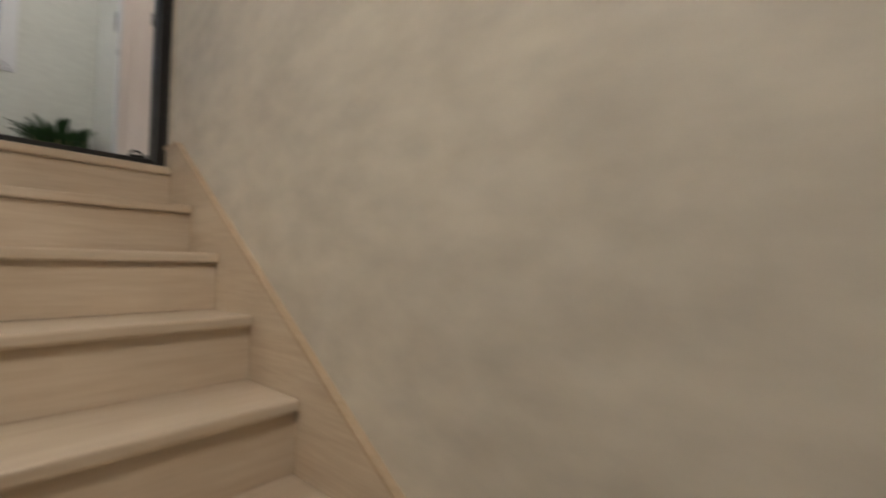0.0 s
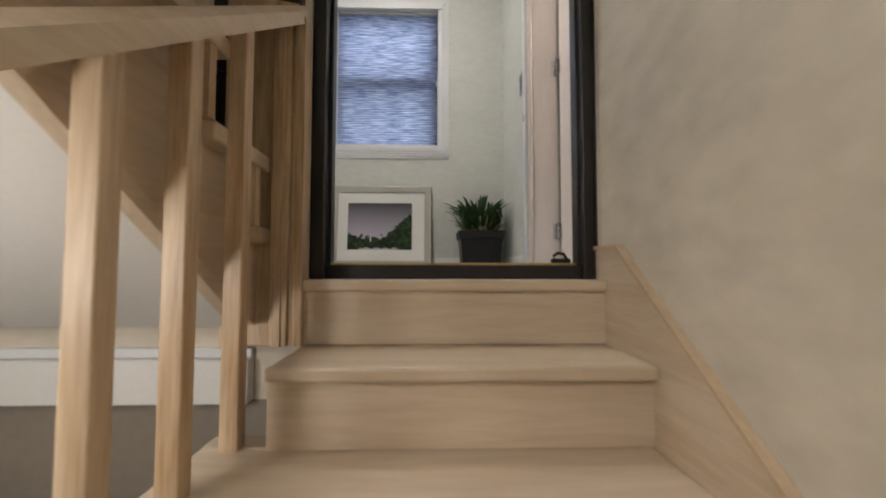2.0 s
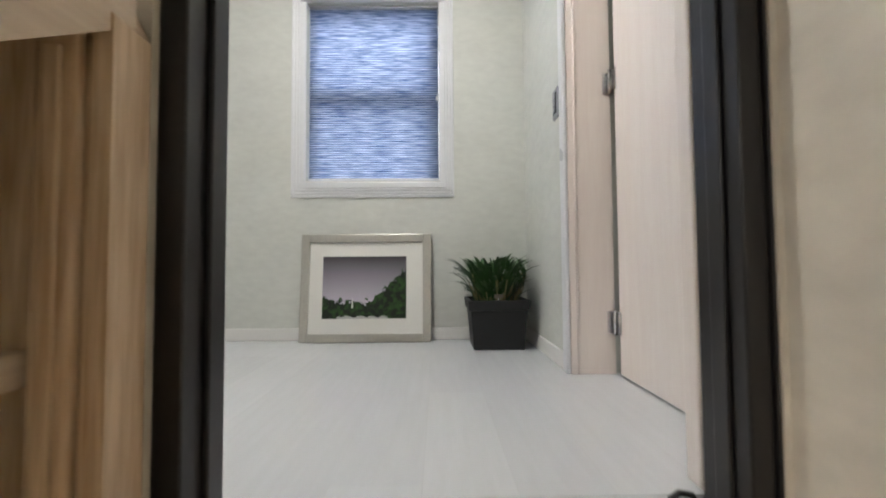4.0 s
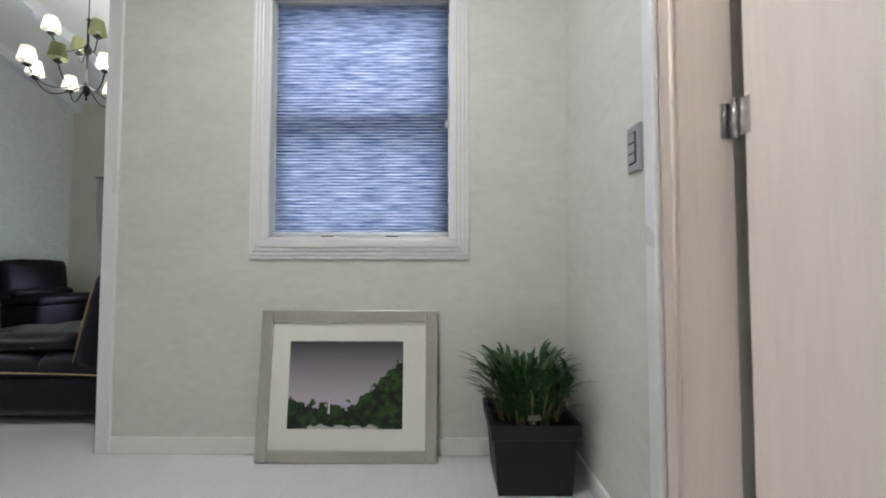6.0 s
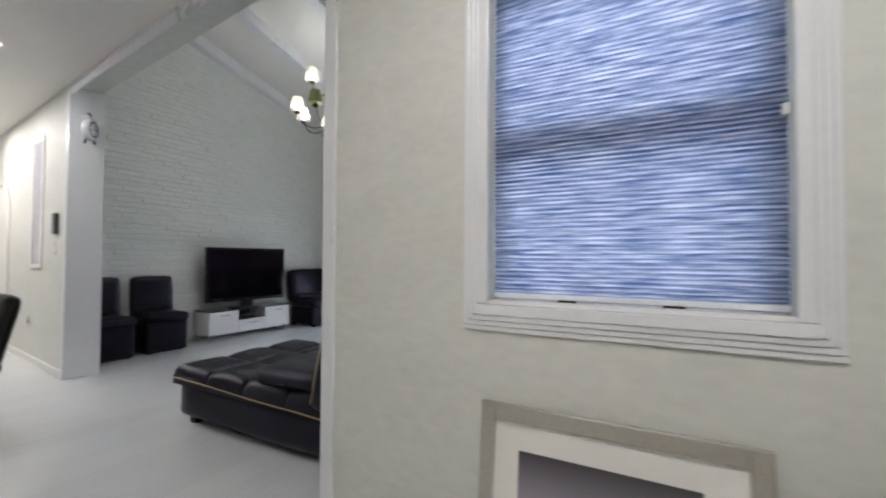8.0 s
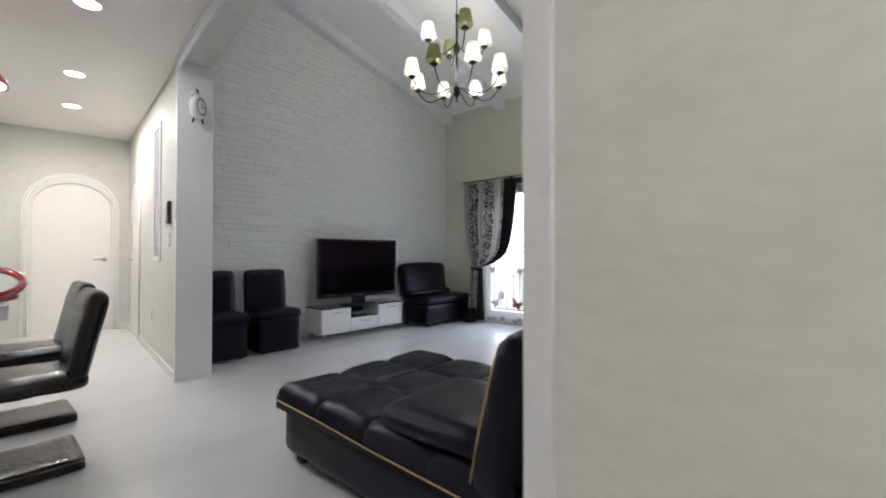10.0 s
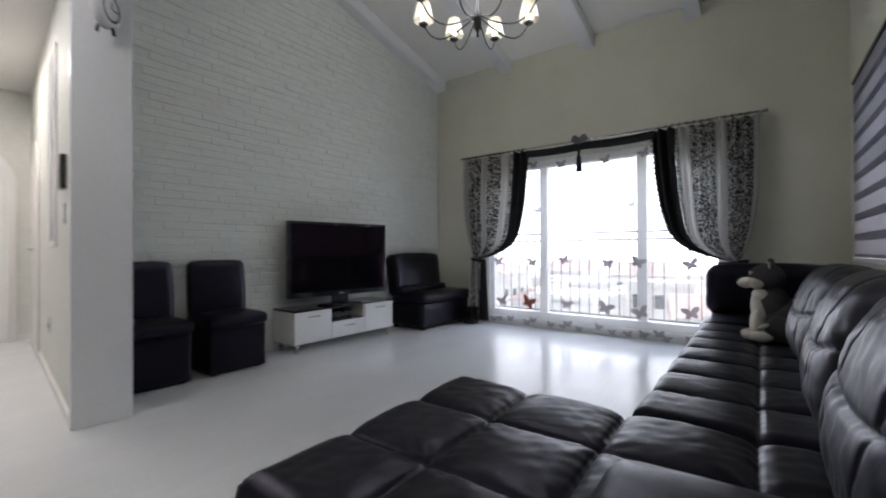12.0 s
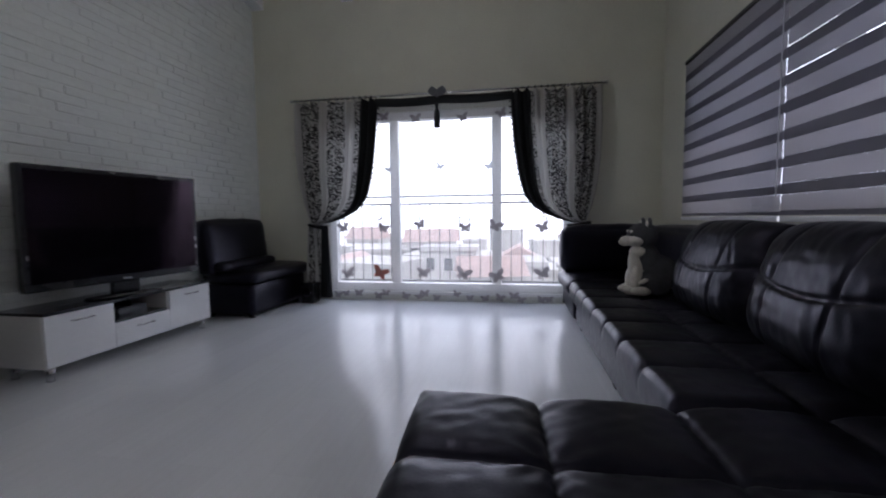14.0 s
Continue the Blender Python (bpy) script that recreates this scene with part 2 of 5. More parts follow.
# ---- floor with long pale boards ----
def floor_material():
    m, n, l, b = nodes_of("white_laminate")
    tc = n.new("ShaderNodeTexCoord")
    br = n.new("ShaderNodeTexBrick")
    br.inputs["Scale"].default_value = 1.0
    br.inputs["Brick Width"].default_value, br.inputs["Row Height"].default_value = 1.25, 0.19
    br.inputs["Mortar Size"].default_value, br.inputs["Mortar Smooth"].default_value = 0.0016, 0.2
    br.inputs["Color1"].default_value, br.inputs["Color2"].default_value = (0.66, 0.67, 0.68, 1), (0.63, 0.64, 0.655, 1)
    br.inputs["Mortar"].default_value = (0.62, 0.63, 0.64, 1)
    l.new(tc.outputs["Object"], br.inputs["Vector"])
    ns, mp = n.new("ShaderNodeTexNoise"), n.new("ShaderNodeMapping")
    mp.inputs["Scale"].default_value = (1.2, 14, 1)
    ns.inputs["Scale"].default_value, ns.inputs["Detail"].default_value = 3.0, 6
    l.new(tc.outputs["Object"], mp.inputs["Vector"]), l.new(mp.outputs[0], ns.inputs["Vector"])
    mr = n.new("ShaderNodeMapRange")
    mr.inputs["To Min"].default_value, mr.inputs["To Max"].default_value = 0.94, 1.05
    l.new(ns.outputs["Fac"], mr.inputs["Value"])
    vm = n.new("ShaderNodeVectorMath")
    vm.operation = "SCALE"
    l.new(br.outputs["Color"], vm.inputs[0]), l.new(mr.outputs[0], vm.inputs["Scale"])
    l.new(vm.outputs[0], b.inputs["Base Color"])
    n2 = n.new("ShaderNodeTexNoise")
    n2.inputs["Scale"].default_value = 1.5
    l.new(tc.outputs["Object"], n2.inputs["Vector"])
    r2 = n.new("ShaderNodeMapRange")
    r2.inputs["To Min"].default_value, r2.inputs["To Max"].default_value = 0.12, 0.24
    l.new(n2.outputs["Fac"], r2.inputs["Value"])
    l.new(r2.outputs[0], b.inputs["Roughness"])
    bp = n.new("ShaderNodeBump")
    bp.inputs["Strength"].default_value, bp.inputs["Distance"].default_value = 0.07, 0.002
    l.new(ns.outputs["Fac"], bp.inputs["Height"])
    l.new(bp.outputs[0], b.inputs["Normal"])
    return m


FLOOR = floor_material()


# ---- mesh helpers ----
def add_box(bm, x0, x1, y0, y1, z0, z1, bevel=0.0):
    b2 = bmesh.new()
    bmesh.ops.create_cube(b2, size=1)
    for v in b2.verts:
        v.co = ((x0 + x1) / 2 + v.co.x * (x1 - x0), (y0 + y1) / 2 + v.co.y * (y1 - y0), (z0 + z1) / 2 + v.co.z * (z1 - z0))
    if bevel:
        bmesh.ops.bevel(b2, geom=b2.edges[:], offset=bevel, segments=2, profile=0.5, affect="EDGES")
    merge(bm, b2)
    return bm


def merge(bm, other, m=None):
    other.verts.index_update()
    vs = [bm.verts.new(m @ v.co if m else v.co) for v in other.verts]
    for f in other.faces:
        g = bm.faces.new([vs[v.index] for v in f.verts])
        g.smooth = f.smooth
    other.free()


def box(x0, x1, y0, y1, z0, z1, bevel=0.0):
    return add_box(bmesh.new(), x0, x1, y0, y1, z0, z1, bevel)


def prism(points, axis, a, b):
    """An outline of (u, v) pushed from a to b along an axis; u, v are the other two axes in order."""
    bm = bmesh.new()

    def at(u, v, w):
        return {"x": (w, u, v), "y": (u, w, v), "z": (u, v, w)}[axis]
    lo = [bm.verts.new(at(u, v, a)) for u, v in points]
    hi = [bm.verts.new(at(u, v, b)) for u, v in points]
    bm.faces.new(lo), bm.faces.new(hi[::-1])
    for i in range(len(points)):
        j = (i + 1) % len(points)
        bm.faces.new((lo[j], lo[i], hi[i], hi[j]))
    bmesh.ops.recalc_face_normals(bm, faces=bm.faces[:])
    return bm


def lathe(profile, n=24, smooth=True, caps=True):
    """A turned shape about z from (radius, height) pairs."""
    bm = bmesh.new()
    rings = [[bm.verts.new((r * math.cos(2 * math.pi * k / n), r * math.sin(2 * math.pi * k / n), z)) for k in range(n)] for r, z in profile]
    for a, b in zip(rings, rings[1:]):
        for k in range(n):
            f = bm.faces.new((a[k], a[(k + 1) % n], b[(k + 1) % n], b[k]))
            f.smooth = smooth
    for ring, (r, z) in ((rings[0], profile[0]), (rings[-1], profile[-1])):
        if caps and r > 1e-4:
            bm.faces.new(ring)
    bmesh.ops.remove_doubles(bm, verts=bm.verts[:], dist=1e-5)
    bmesh.ops.recalc_face_normals(bm, faces=bm.faces[:])
    return bm


def tube(points, r, n=8):
    """A round bar along a line of points."""
    bm = bmesh.new()
    pts = [Vector(p) for p in points]
    rings = []
    for i, p in enumerate(pts):
        d = (pts[min(i + 1, len(pts) - 1)] - pts[max(i - 1, 0)]).normalized()
        side = d.cross(Vector((0, 0, 1)))
        if side.length < 1e-3:
            side = d.cross(Vector((0, 1, 0)))
        side.normalize()
        up = side.cross(d)
        rings.append([bm.verts.new(p + r * (math.cos(2 * math.pi * k / n) * side + math.sin(2 * math.pi * k / n) * up)) for k in range(n)])
    for a, b in zip(rings, rings[1:]):
        for k in range(n):
            bm.faces.new((a[k], a[(k + 1) % n], b[(k + 1) % n], b[k])).smooth = True
    bm.faces.new(rings[0]), bm.faces.new(rings[-1])
    bmesh.ops.recalc_face_normals(bm, faces=bm.faces[:])
    return bm


def soft_box(cx, cy, cz, sx, sy, sz, r=0.04, bulge=0.02, n=10, wrinkle=0.004, seed=0.0, lean=None):
    """An upholstered block: rounded edges, a swelling top and faces, small creases."""
    bm = bmesh.new()
    bmesh.ops.create_cube(bm, size=2)
    bmesh.ops.subdivide_edges(bm, edges=bm.edges[:], cuts=n, use_grid_fill=True)
    h = Vector((sx / 2, sy / 2, sz / 2))
    for v in bm.verts:
        u = v.co.copy()
        # crowd the cuts towards the edges
        p = Vector([math.copysign(1 - (1 - abs(a)) ** 1.5, a) * b for a, b in zip(u, h)])
        q = Vector([max(-(b - r), min(b - r, a)) for a, b in zip(p, h)])
        d = p - q
        p = q + r * d.normalized() if d.length > 1e-9 else p
        w = [(1 - a * a) for a in u]
        f = Vector((u.x ** 9 * w[1] * w[2] * 0.4, u.y ** 9 * w[0] * w[2] * 0.4, u.z ** 9 * w[0] * w[1]))
        p += bulge * f
        nz = noise.noise(Vector((p.x * 9 + seed, p.y * 9, p.z * 9))) + 0.6 * noise.noise(Vector((p.x * 26, p.y * 11 + seed, p.z * 20)))
        p += wrinkle * nz * (d.normalized() if d.length > 1e-9 else Vector((0, 0, 1)))
        v.co = p
    for f in bm.faces:
        f.smooth = True
    m = Matrix.Translation((cx, cy, cz)) @ (lean or Matrix.Identity(4))
    bmesh.ops.transform(bm, matrix=m, verts=bm.verts[:])
    return bm


def link(name, bm, material):
    me = bpy.data.meshes.new(name)
    bm.to_mesh(me)
    bm.free()
    if material:
        me.materials.append(material)
    return new(name, me)


def part(name, bm, material, parent, label=""):
    ob = link(name, bm, material)
    ob.parent = parent
    return tagged(ob, label=label)


def thing(name, at, label, category, group="", kind="", m=None):
    ob = new(name)
    ob.empty_display_size = 0.1
    ob.matrix_basis = m or pose(*at)
    return tagged(ob, label, category, group, kind)


def setting(name, bm, material, label="", category="", m=None):
    ob = link(name, bm, material)
    if m:
        ob.matrix_basis = m
    return tagged(ob, label, category, kind="structure")


def moved(bm, m):
    bmesh.ops.transform(bm, matrix=m, verts=bm.verts[:])
    return bm


# ---- plan ----
STAIR_Y, LEFT_Y = 0.575, -0.40          # stair wall, open side
DOOR_X = -2.275                         # front of the entrance door frame
HALL_X = -4.19                          # wall with the hall window
EDGE_Y = -1.50                          # corner where the living room opens
FAR_X, BRICK_Y, SIDE_Y = -8.80, -5.86, -1.50
CEIL_Z = 2.68
RUN, RISE, NOSE_X, NOSE_Z = 0.288, 0.2055, -2.19, -0.050
SKEW = pose(HALL_X, EDGE_Y, 0, 0, 0, -5.7)   # the slightly skewed dining wall: local -y runs along it


def slope(x):
    return 3.40 + 0.25 * (x + 8.8)


# floors
setting("floor", box(-8.95, -2.45, -8.9, 0.80, -0.12, 0.0), FLOOR, "white glossy laminate floor with faint board joints", "floor")
setting("floor_dining", box(-2.45, -0.9, -8.9, -1.75, -0.12, 0.0), FLOOR, "white glossy laminate floor of the dining space", "floor")
setting("floor_stairwell", box(-2.4, 2.6, -1.75, 0.8, -2.60, -2.50), PINE_X, "pale wooden floor at the foot of the stairs", "floor")

# stair wall, continued as the side wall of the hall with a door opening
bm = bmesh.new()
add_box(bm, -2.44, 2.6, STAIR_Y, 0.80, -2.5, 3.2)
setting("wall_stairs", bm, STAIR_WALL, "beige textured wallpaper wall beside the stairs", "wall")
bm = bmesh.new()
add_box(bm, -4.44, -3.36, STAIR_Y, 0.90, 0, CEIL_Z)
add_box(bm, -3.36, -2.49, STAIR_Y, 0.90, 2.06, CEIL_Z)
add_box(bm, -2.49, -2.443, STAIR_Y, 0.90, 0, CEIL_Z)
setting("wall_hall_side", bm, PLASTER, "off-white textured wallpaper wall with a door", "wall")
# window wall of the hall
bm = bmesh.new()
W0, W1, WZ0, WZ1 = -0.772, 0.046, 0.955, 2.09
add_box(bm, HALL_X - 0.25, HALL_X, EDGE_Y, W0, 0, CEIL_Z)
add_box(bm, HALL_X - 0.25, HALL_X, W1, STAIR_Y, 0, CEIL_Z)
add_box(bm, HALL_X - 0.25, HALL_X, W0, W1, 0, WZ0)
add_box(bm, HALL_X - 0.25, HALL_X, W0, W1, WZ1, CEIL_Z)
setting("wall_window", bm, PLASTER, "off-white textured wallpaper wall round the hall window", "wall")
# entrance wall
bm = bmesh.new()
add_box(bm, -2.45, DOOR_X, -1.75, -0.41, -0.44, 3.2)
add_box(bm, -2.45, DOOR_X, 0.565, 0.575, -0.6, 3.2)
add_box(bm, -2.45, DOOR_X, -0.41, 0.565, 2.06, 3.2)
setting("wall_entrance", bm, STAIR_WALL, "beige wall round the entrance door", "wall")
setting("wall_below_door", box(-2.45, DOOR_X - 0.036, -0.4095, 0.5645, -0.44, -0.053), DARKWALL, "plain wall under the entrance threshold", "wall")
# the shadow under the landing is put into this wall's dark colour
setting("wall_below_stairs", box(-2.45, DOOR_X + 0.002, -1.75, 0.575, -2.6, -0.4405), DARKWALL, "wall under the landing, its shade put in as dark taupe", "wall")
setting("wall_stairwell_far", box(-2.25, 2.6, -1.75, -1.50, -2.5, 3.2), CEIL, "cream wall of the stairwell behind the upper flight", "wall")
setting("wall_stairwell_back", box(2.6, 2.8, -1.75, 0.8, -2.6, 3.2), STAIR_WALL, "beige end wall of the stairwell", "wall")
setting("ceiling_stairwell", box(-2.25, 2.8, -1.75, 0.8, 3.2, 3.35), CEIL, "pale stairwell ceiling", "ceiling")
# dining side walls
setting("wall_dining_east", box(-0.9, -0.7, -8.9, -1.75, 0, CEIL_Z), PLASTER, "off-white wall of the dining space", "wall")
setting("wall_dining_north", box(-2.45, -0.9, -1.75, -1.752 + 0.1, 0, CEIL_Z), PLASTER, "off-white wall behind the entrance", "wall")
setting("ceiling", prism([(-0.7, 0.9), (-4.42, 0.9), (-4.42, -1.44), (-4.32, -1.5), (-5.05, -8.9), (-0.7, -8.9)], "z", CEIL_Z, CEIL_Z + 0.12), CEIL, "smooth pale ceiling with round downlights", "ceiling")

# skewed wall: header over the wide opening, pillar, corridor wall
bm = bmesh.new()
add_box(bm, -0.24, 0, -3.55, 0, CEIL_Z - 0.004, 4.75)
add_box(bm, -0.24, 0, -7.0, -3.55, 0, 4.75)
setting("wall_corridor", bm, PLASTER, "white wall between the corridor and the living room", "wall", SKEW)
bm = box(0.0, 0.012, -3.50, -0.02, CEIL_Z - 0.10, CEIL_Z - 0.03)
add_box(bm, 0.0, 0.02, -3.55, -0.02, CEIL_Z - 0.035, CEIL_Z - 0.012)
setting("trim_opening_top", bm, GREYWHITE, "white moulded trim over the wide opening", "trim", SKEW)
setting("trim_pillar", box(-0.262, 0.012, -3.60, -3.545, 0, CEIL_Z - 0.02, 0.004), GREYWHITE, "glossy white lining of the wall end", "trim", SKEW)
setting("trim_edge", box(HALL_X - 0.27, HALL_X + 0.012, EDGE_Y - 0.03, EDGE_Y + 0.035, 0, CEIL_Z, 0.004), GREYWHITE, "white lining on the wall edge of the opening", "trim")
# living room
SLABX0, SLABX1 = FAR_X, -4.35
bm = prism([(-4.72, 0), (FAR_X - 0.2, 0), (FAR_X - 0.2, slope(FAR_X - 0.2)), (-4.72, slope(-4.72))], "y", BRICK_Y - 0.25, BRICK_Y - 0.003)
setting("wall_brick", bm, MORTAR, "white-painted brick wall behind the television", "wall")
bm = bmesh.new()
V0, V1, VZ0, VZ1 = -5.00, -2.36, 0.10, 2.06
add_box(bm, FAR_X - 0.2, FAR_X, BRICK_Y - 0.25, V0, 0, 3.6)
add_box(bm, FAR_X - 0.2, FAR_X, V1, SIDE_Y + 0.2, 0, 3.6)
add_box(bm, FAR_X - 0.2, FAR_X, V0, V1, 0, VZ0)
add_box(bm, FAR_X - 0.2, FAR_X, V0, V1, VZ1, 3.6)
setting("wall_far", bm, CREAMWALL, "cream wall round the wide window", "wall")
bm = bmesh.new()
S0, S1, SZ0, SZ1 = -7.95, -5.30, 0.92, 2.02
add_box(bm, FAR_X, S0, SIDE_Y, SIDE_Y + 0.2, 0, 4.9)
add_box(bm, S1, -4.44, SIDE_Y, SIDE_Y + 0.2, 0, 4.9)
add_box(bm, S0, S1, SIDE_Y, SIDE_Y + 0.2, 0, SZ0)
add_box(bm, S0, S1, SIDE_Y, SIDE_Y + 0.2, SZ1, 4.9)
setting("wall_side", bm, CREAMWALL, "cream wall behind the sofa with a blinded window", "wall")
bm = prism([(FAR_X - 0.2, slope(FAR_X - 0.2)), (-4.1, slope(-4.1)), (-4.1, slope(-4.1) + 0.15), (FAR_X - 0.2, slope(FAR_X - 0.2) + 0.15)], "y", BRICK_Y - 0.25, SIDE_Y + 0.2)
setting("ceiling_living", bm, CEIL, "pale sloping ceiling with white beams", "ceiling")
for y in (-5.79, -4.72, -3.67, -2.63, -1.58):
    bm = prism([(FAR_X, slope(FAR_X) - 0.14), (-4.5, slope(-4.5) - 0.14), (-4.5, slope(-4.5) - 0.002), (FAR_X, slope(FAR_X) - 0.002)], "y", y - 0.07, y + 0.07)
    tagged(link("ceiling_beam", bm, GREYWHITE), "white-painted beam along the sloping ceiling", "beam", "beams of the sloping ceiling")
# corridor end wall with an arched door
setting("wall_corridor_end", box(-0.3, 4.0, -7.2, -7.0, 0, CEIL_Z), PLASTER, "off-white end wall of the corridor", "wall", SKEW)

# ---- staircase ----
stairs = thing("staircase", (0, 0, 0), "pale pine staircase with broad treads and closed risers", "staircase")
for k in range(0, 12):
    x, z = NOSE_X + RUN * k, NOSE_Z - RISE * k
    left = LEFT_Y if k < 2 else -0.57
    back = DOOR_X - 0.034 if k == 0 else x - RUN - 0.046
    bm = box(back, x + 0.002, left, STAIR_Y - 0.016, z - 0.035, z, 0.008)
    part("tread", bm, PINE_Y, stairs)
    part("riser", box(x - 0.045, x - 0.025, left, STAIR_Y - 0.016, z - RISE + 0.002, z - 0.036), PINE_Y, stairs)
part("tread_extension", box(-2.03, -1.949, -0.57, -0.4015, NOSE_Z - 2 * RISE - 0.035, NOSE_Z - 2 * RISE, 0.004), PINE_Y, stairs)
slope_s = RISE / RUN
top = [(-2.29, 0.048), (-2.12, 0.043), (1.2, 0.043 - slope_s * 3.32)]
bm = prism(top + [(1.2, -3.0), (-2.29, -3.0)], "y", STAIR_Y - 0.016, STAIR_Y - 0.001)
setting("skirting_stairs", bm, PINE_X, "pale pine skirting board that climbs beside the stairs", "skirting board")
bm = prism([(a, b + 0.001) for a, b in top] + [(1.2, 0.043 - slope_s * 3.32 + 0.014), (-2.12, 0.057), (-2.29, 0.062)], "y", STAIR_Y - 0.024, STAIR_Y - 0.001)
setting("skirting_cap", bm, PLY, "pine capping on the stair skirting", "trim")
# balustrade
bal = thing("balustrade", (0, -0.47, 0), "pale pine stair balustrade with square balusters and a rounded rail", "balustrade")


def rail_z(x):
    return 0.806 - 0.653 * (x + 2.25)


for x in (-1.945, -1.708, -1.495, -1.275, -1.03, -0.76, -0.48, -0.20, 0.08):
    k = max(2, math.ceil((x - NOSE_X) / RUN))
    z0 = NOSE_Z - RISE * k
    part("baluster", box(x - 0.0225, x + 0.0225, -0.043, 0.003, z0, rail_z(x) + 0.01, 0.004), PINE_Z, bal)
prof = [(-0.040, 0.0), (-0.040, 0.042), (-0.026, 0.060), (0.046, 0.060), (0.064, 0.042), (0.064, 0.0)]
bm = bmesh.new()
ends = [[bm.verts.new((x, u, rail_z(x) + v)) for u, v in prof] for x in (-2.235, 1.0)]
for i in range(6):
    bm.faces.new((ends[0][i], ends[0][(i + 1) % 6], ends[1][(i + 1) % 6], ends[1][i]))
bm.faces.new(ends[0]), bm.faces.new(ends[1])
bmesh.ops.recalc_face_normals(bm, faces=bm.faces[:])
part("handrail", bm, PINE_X, bal)
z1 = NOSE_Z - RISE
part("newel", box(-2.235, -2.180, -0.030, 0.026, z1, 0.775, 0.006), PINE_Z, bal)
part("newel_moulding", box(-2.1795, -2.172, -0.012, 0.010, z1, 0.74, 0.003), PINE_Z, bal)
part("newel_bead", tube([(-2.200, 0.035, z1), (-2.200, 0.035, 0.775)], 0.010, 10), PINE_Z, bal)
# outer strip, its top corner cut off where the rail ends
part("newel_strip", prism([(0.041, z1), (0.068, z1), (0.068, 0.785), (0.046, 0.830), (-0.036, 0.845), (-0.036, 0.79), (0.030, 0.775), (0.041, 0.755)], "x", -2.262, -2.188), PINE_Z, bal)
part("newel_facing", box(-2.2725, -2.2365, -0.032, 0.034, z1, 0.785, 0.005), PINE_Z, bal)
# upper flight that returns above, with a boarded side
up = thing("upper_flight", (0, 0, 0), "pale wooden upper stair flight with a boarded side", "staircase")
UX, UZ = -2.27, 0.11
outline = [(UX, UZ - 0.05)]
for k in range(8):
    outline += [(UX + 0.13 + 0.27 * k, UZ - 0.05 + 0.225 * k), (UX + 0.13 + 0.27 * k, UZ - 0.05 + 0.225 * (k + 1))]
xe = UX + 0.13 + 0.27 * 7
outline += [(xe, -0.12 + 0.61 * (xe + 2.083)), (-2.083, -0.12), (-2.20, -0.19), (UX, -0.19)]
part("side_panel", prism(outline, "y", -0.575, -0.550), PLY, up, "plywood side panel")
for k in range(8):
    x0 = UX + 0.27 * k - (0.0 if k == 0 else 0.19)
    x1 = UX + 0.13 + 0.27 * k
    z = UZ + 0.225 * k
    part("tread_end", box(x0 - 0.01, x1 + 0.005, -1.45, -0.510, z - 0.048, z, 0.005), PINE_X, up)
    part("riser", box(x1 - 0.001, x1 + 0.03, -1.45, -0.515, z + 0.001, z + 0.176), PINE_Z, up)
    if k in (1, 2, 3, 4):
        xb = x0 + 0.22
        part("baluster", box(xb - 0.045, xb + 0.045, -0.66, -0.60, z, z + 0.95, 0.004), PINE_Z, up)
part("wall_post", box(-2.272, -2.196, -0.655, -0.610, z1, 1.3, 0.006), PINE_Z, up)
part("wall_board", box(-2.272, -2.212, -0.6095, -0.5025, z1, 1.3, 0.004), PINE_Z, up)
bm = prism([(-2.10, -0.13), (xe, -0.12 + 0.61 * (xe + 2.083)), (xe, -0.16 + 0.61 * (xe + 2.083)), (-2.10, -0.17)], "y", -0.581, -0.545)
part("lower_edge", bm, PINE_X, up)
bm = prism([(-2.27, -0.195), (-2.20, -0.195), (-2.083, -0.125), (xe, -0.125 + 0.61 * (xe + 2.083)), (xe, -0.11 + 0.61 * (xe + 2.083)), (-2.083, -0.11), (-2.20, -0.18), (-2.27, -0.18)], "y", -1.49, -0.582)
part("soffit", bm, CEIL, up, "pale painted soffit")
setting("landing_edge", box(DOOR_X + 0.001, -2.22, -1.499, -0.575, -0.44, -0.302, 0.004), WHITE, "white-painted landing edge in the stairwell", "trim")
setting("landing_trim", box(DOOR_X + 0.001, -2.25, -1.499, -0.575, -0.3015, -0.27, 0.004), GREYWHITE, "grey-white moulding above the landing edge", "trim")
# entrance door frame and its open leaf
door = thing("door_1", (DOOR_X, 0, 0), "dark brown steel entrance door frame with a brass threshold", "door frame", kind="structure")
part("jamb", box(-0.135, -0.012, -0.408, -0.362, NOSE_Z, 2.06, 0.004), DARKSTEEL, door)
part("stop", box(-0.12, -0.07, -0.361, -0.350, 0.006, 2.0, 0.003), DARKSTEEL, door)
part("jamb", box(-0.135, -0.012, 0.520, 0.560, NOSE_Z, 2.06, 0.004), DARKSTEEL, door)
part("jamb_bead", box(-0.03, -0.006, 0.5605, 0.5745, NOSE_Z, 2.06, 0.003), DARKSTEEL, door)
part("stop", box(-0.09, -0.05, 0.512, 0.5195, 0.006, 2.0, 0.003), DARKSTEEL, door)
part("head", box(-0.135, -0.012, -0.361, 0.5195, 2.0, 2.06, 0.004), DARKSTEEL, door)
part("threshold", box(-0.0800, -0.034, -0.361, 0.5195, NOSE_Z, -0.002, 0.004), DARKSTEEL, door)
part("threshold_strip", box(-0.128, -0.0805, -0.361, 0.5195, NOSE_Z, 0.006, 0.004), BRASS, door, "worn brass threshold strip")
setting("floor_doorway", box(-2.4495, -2.404, -0.361, 0.5195, -0.05, -0.001), FLOOR, "white laminate strip in the doorway", "floor")
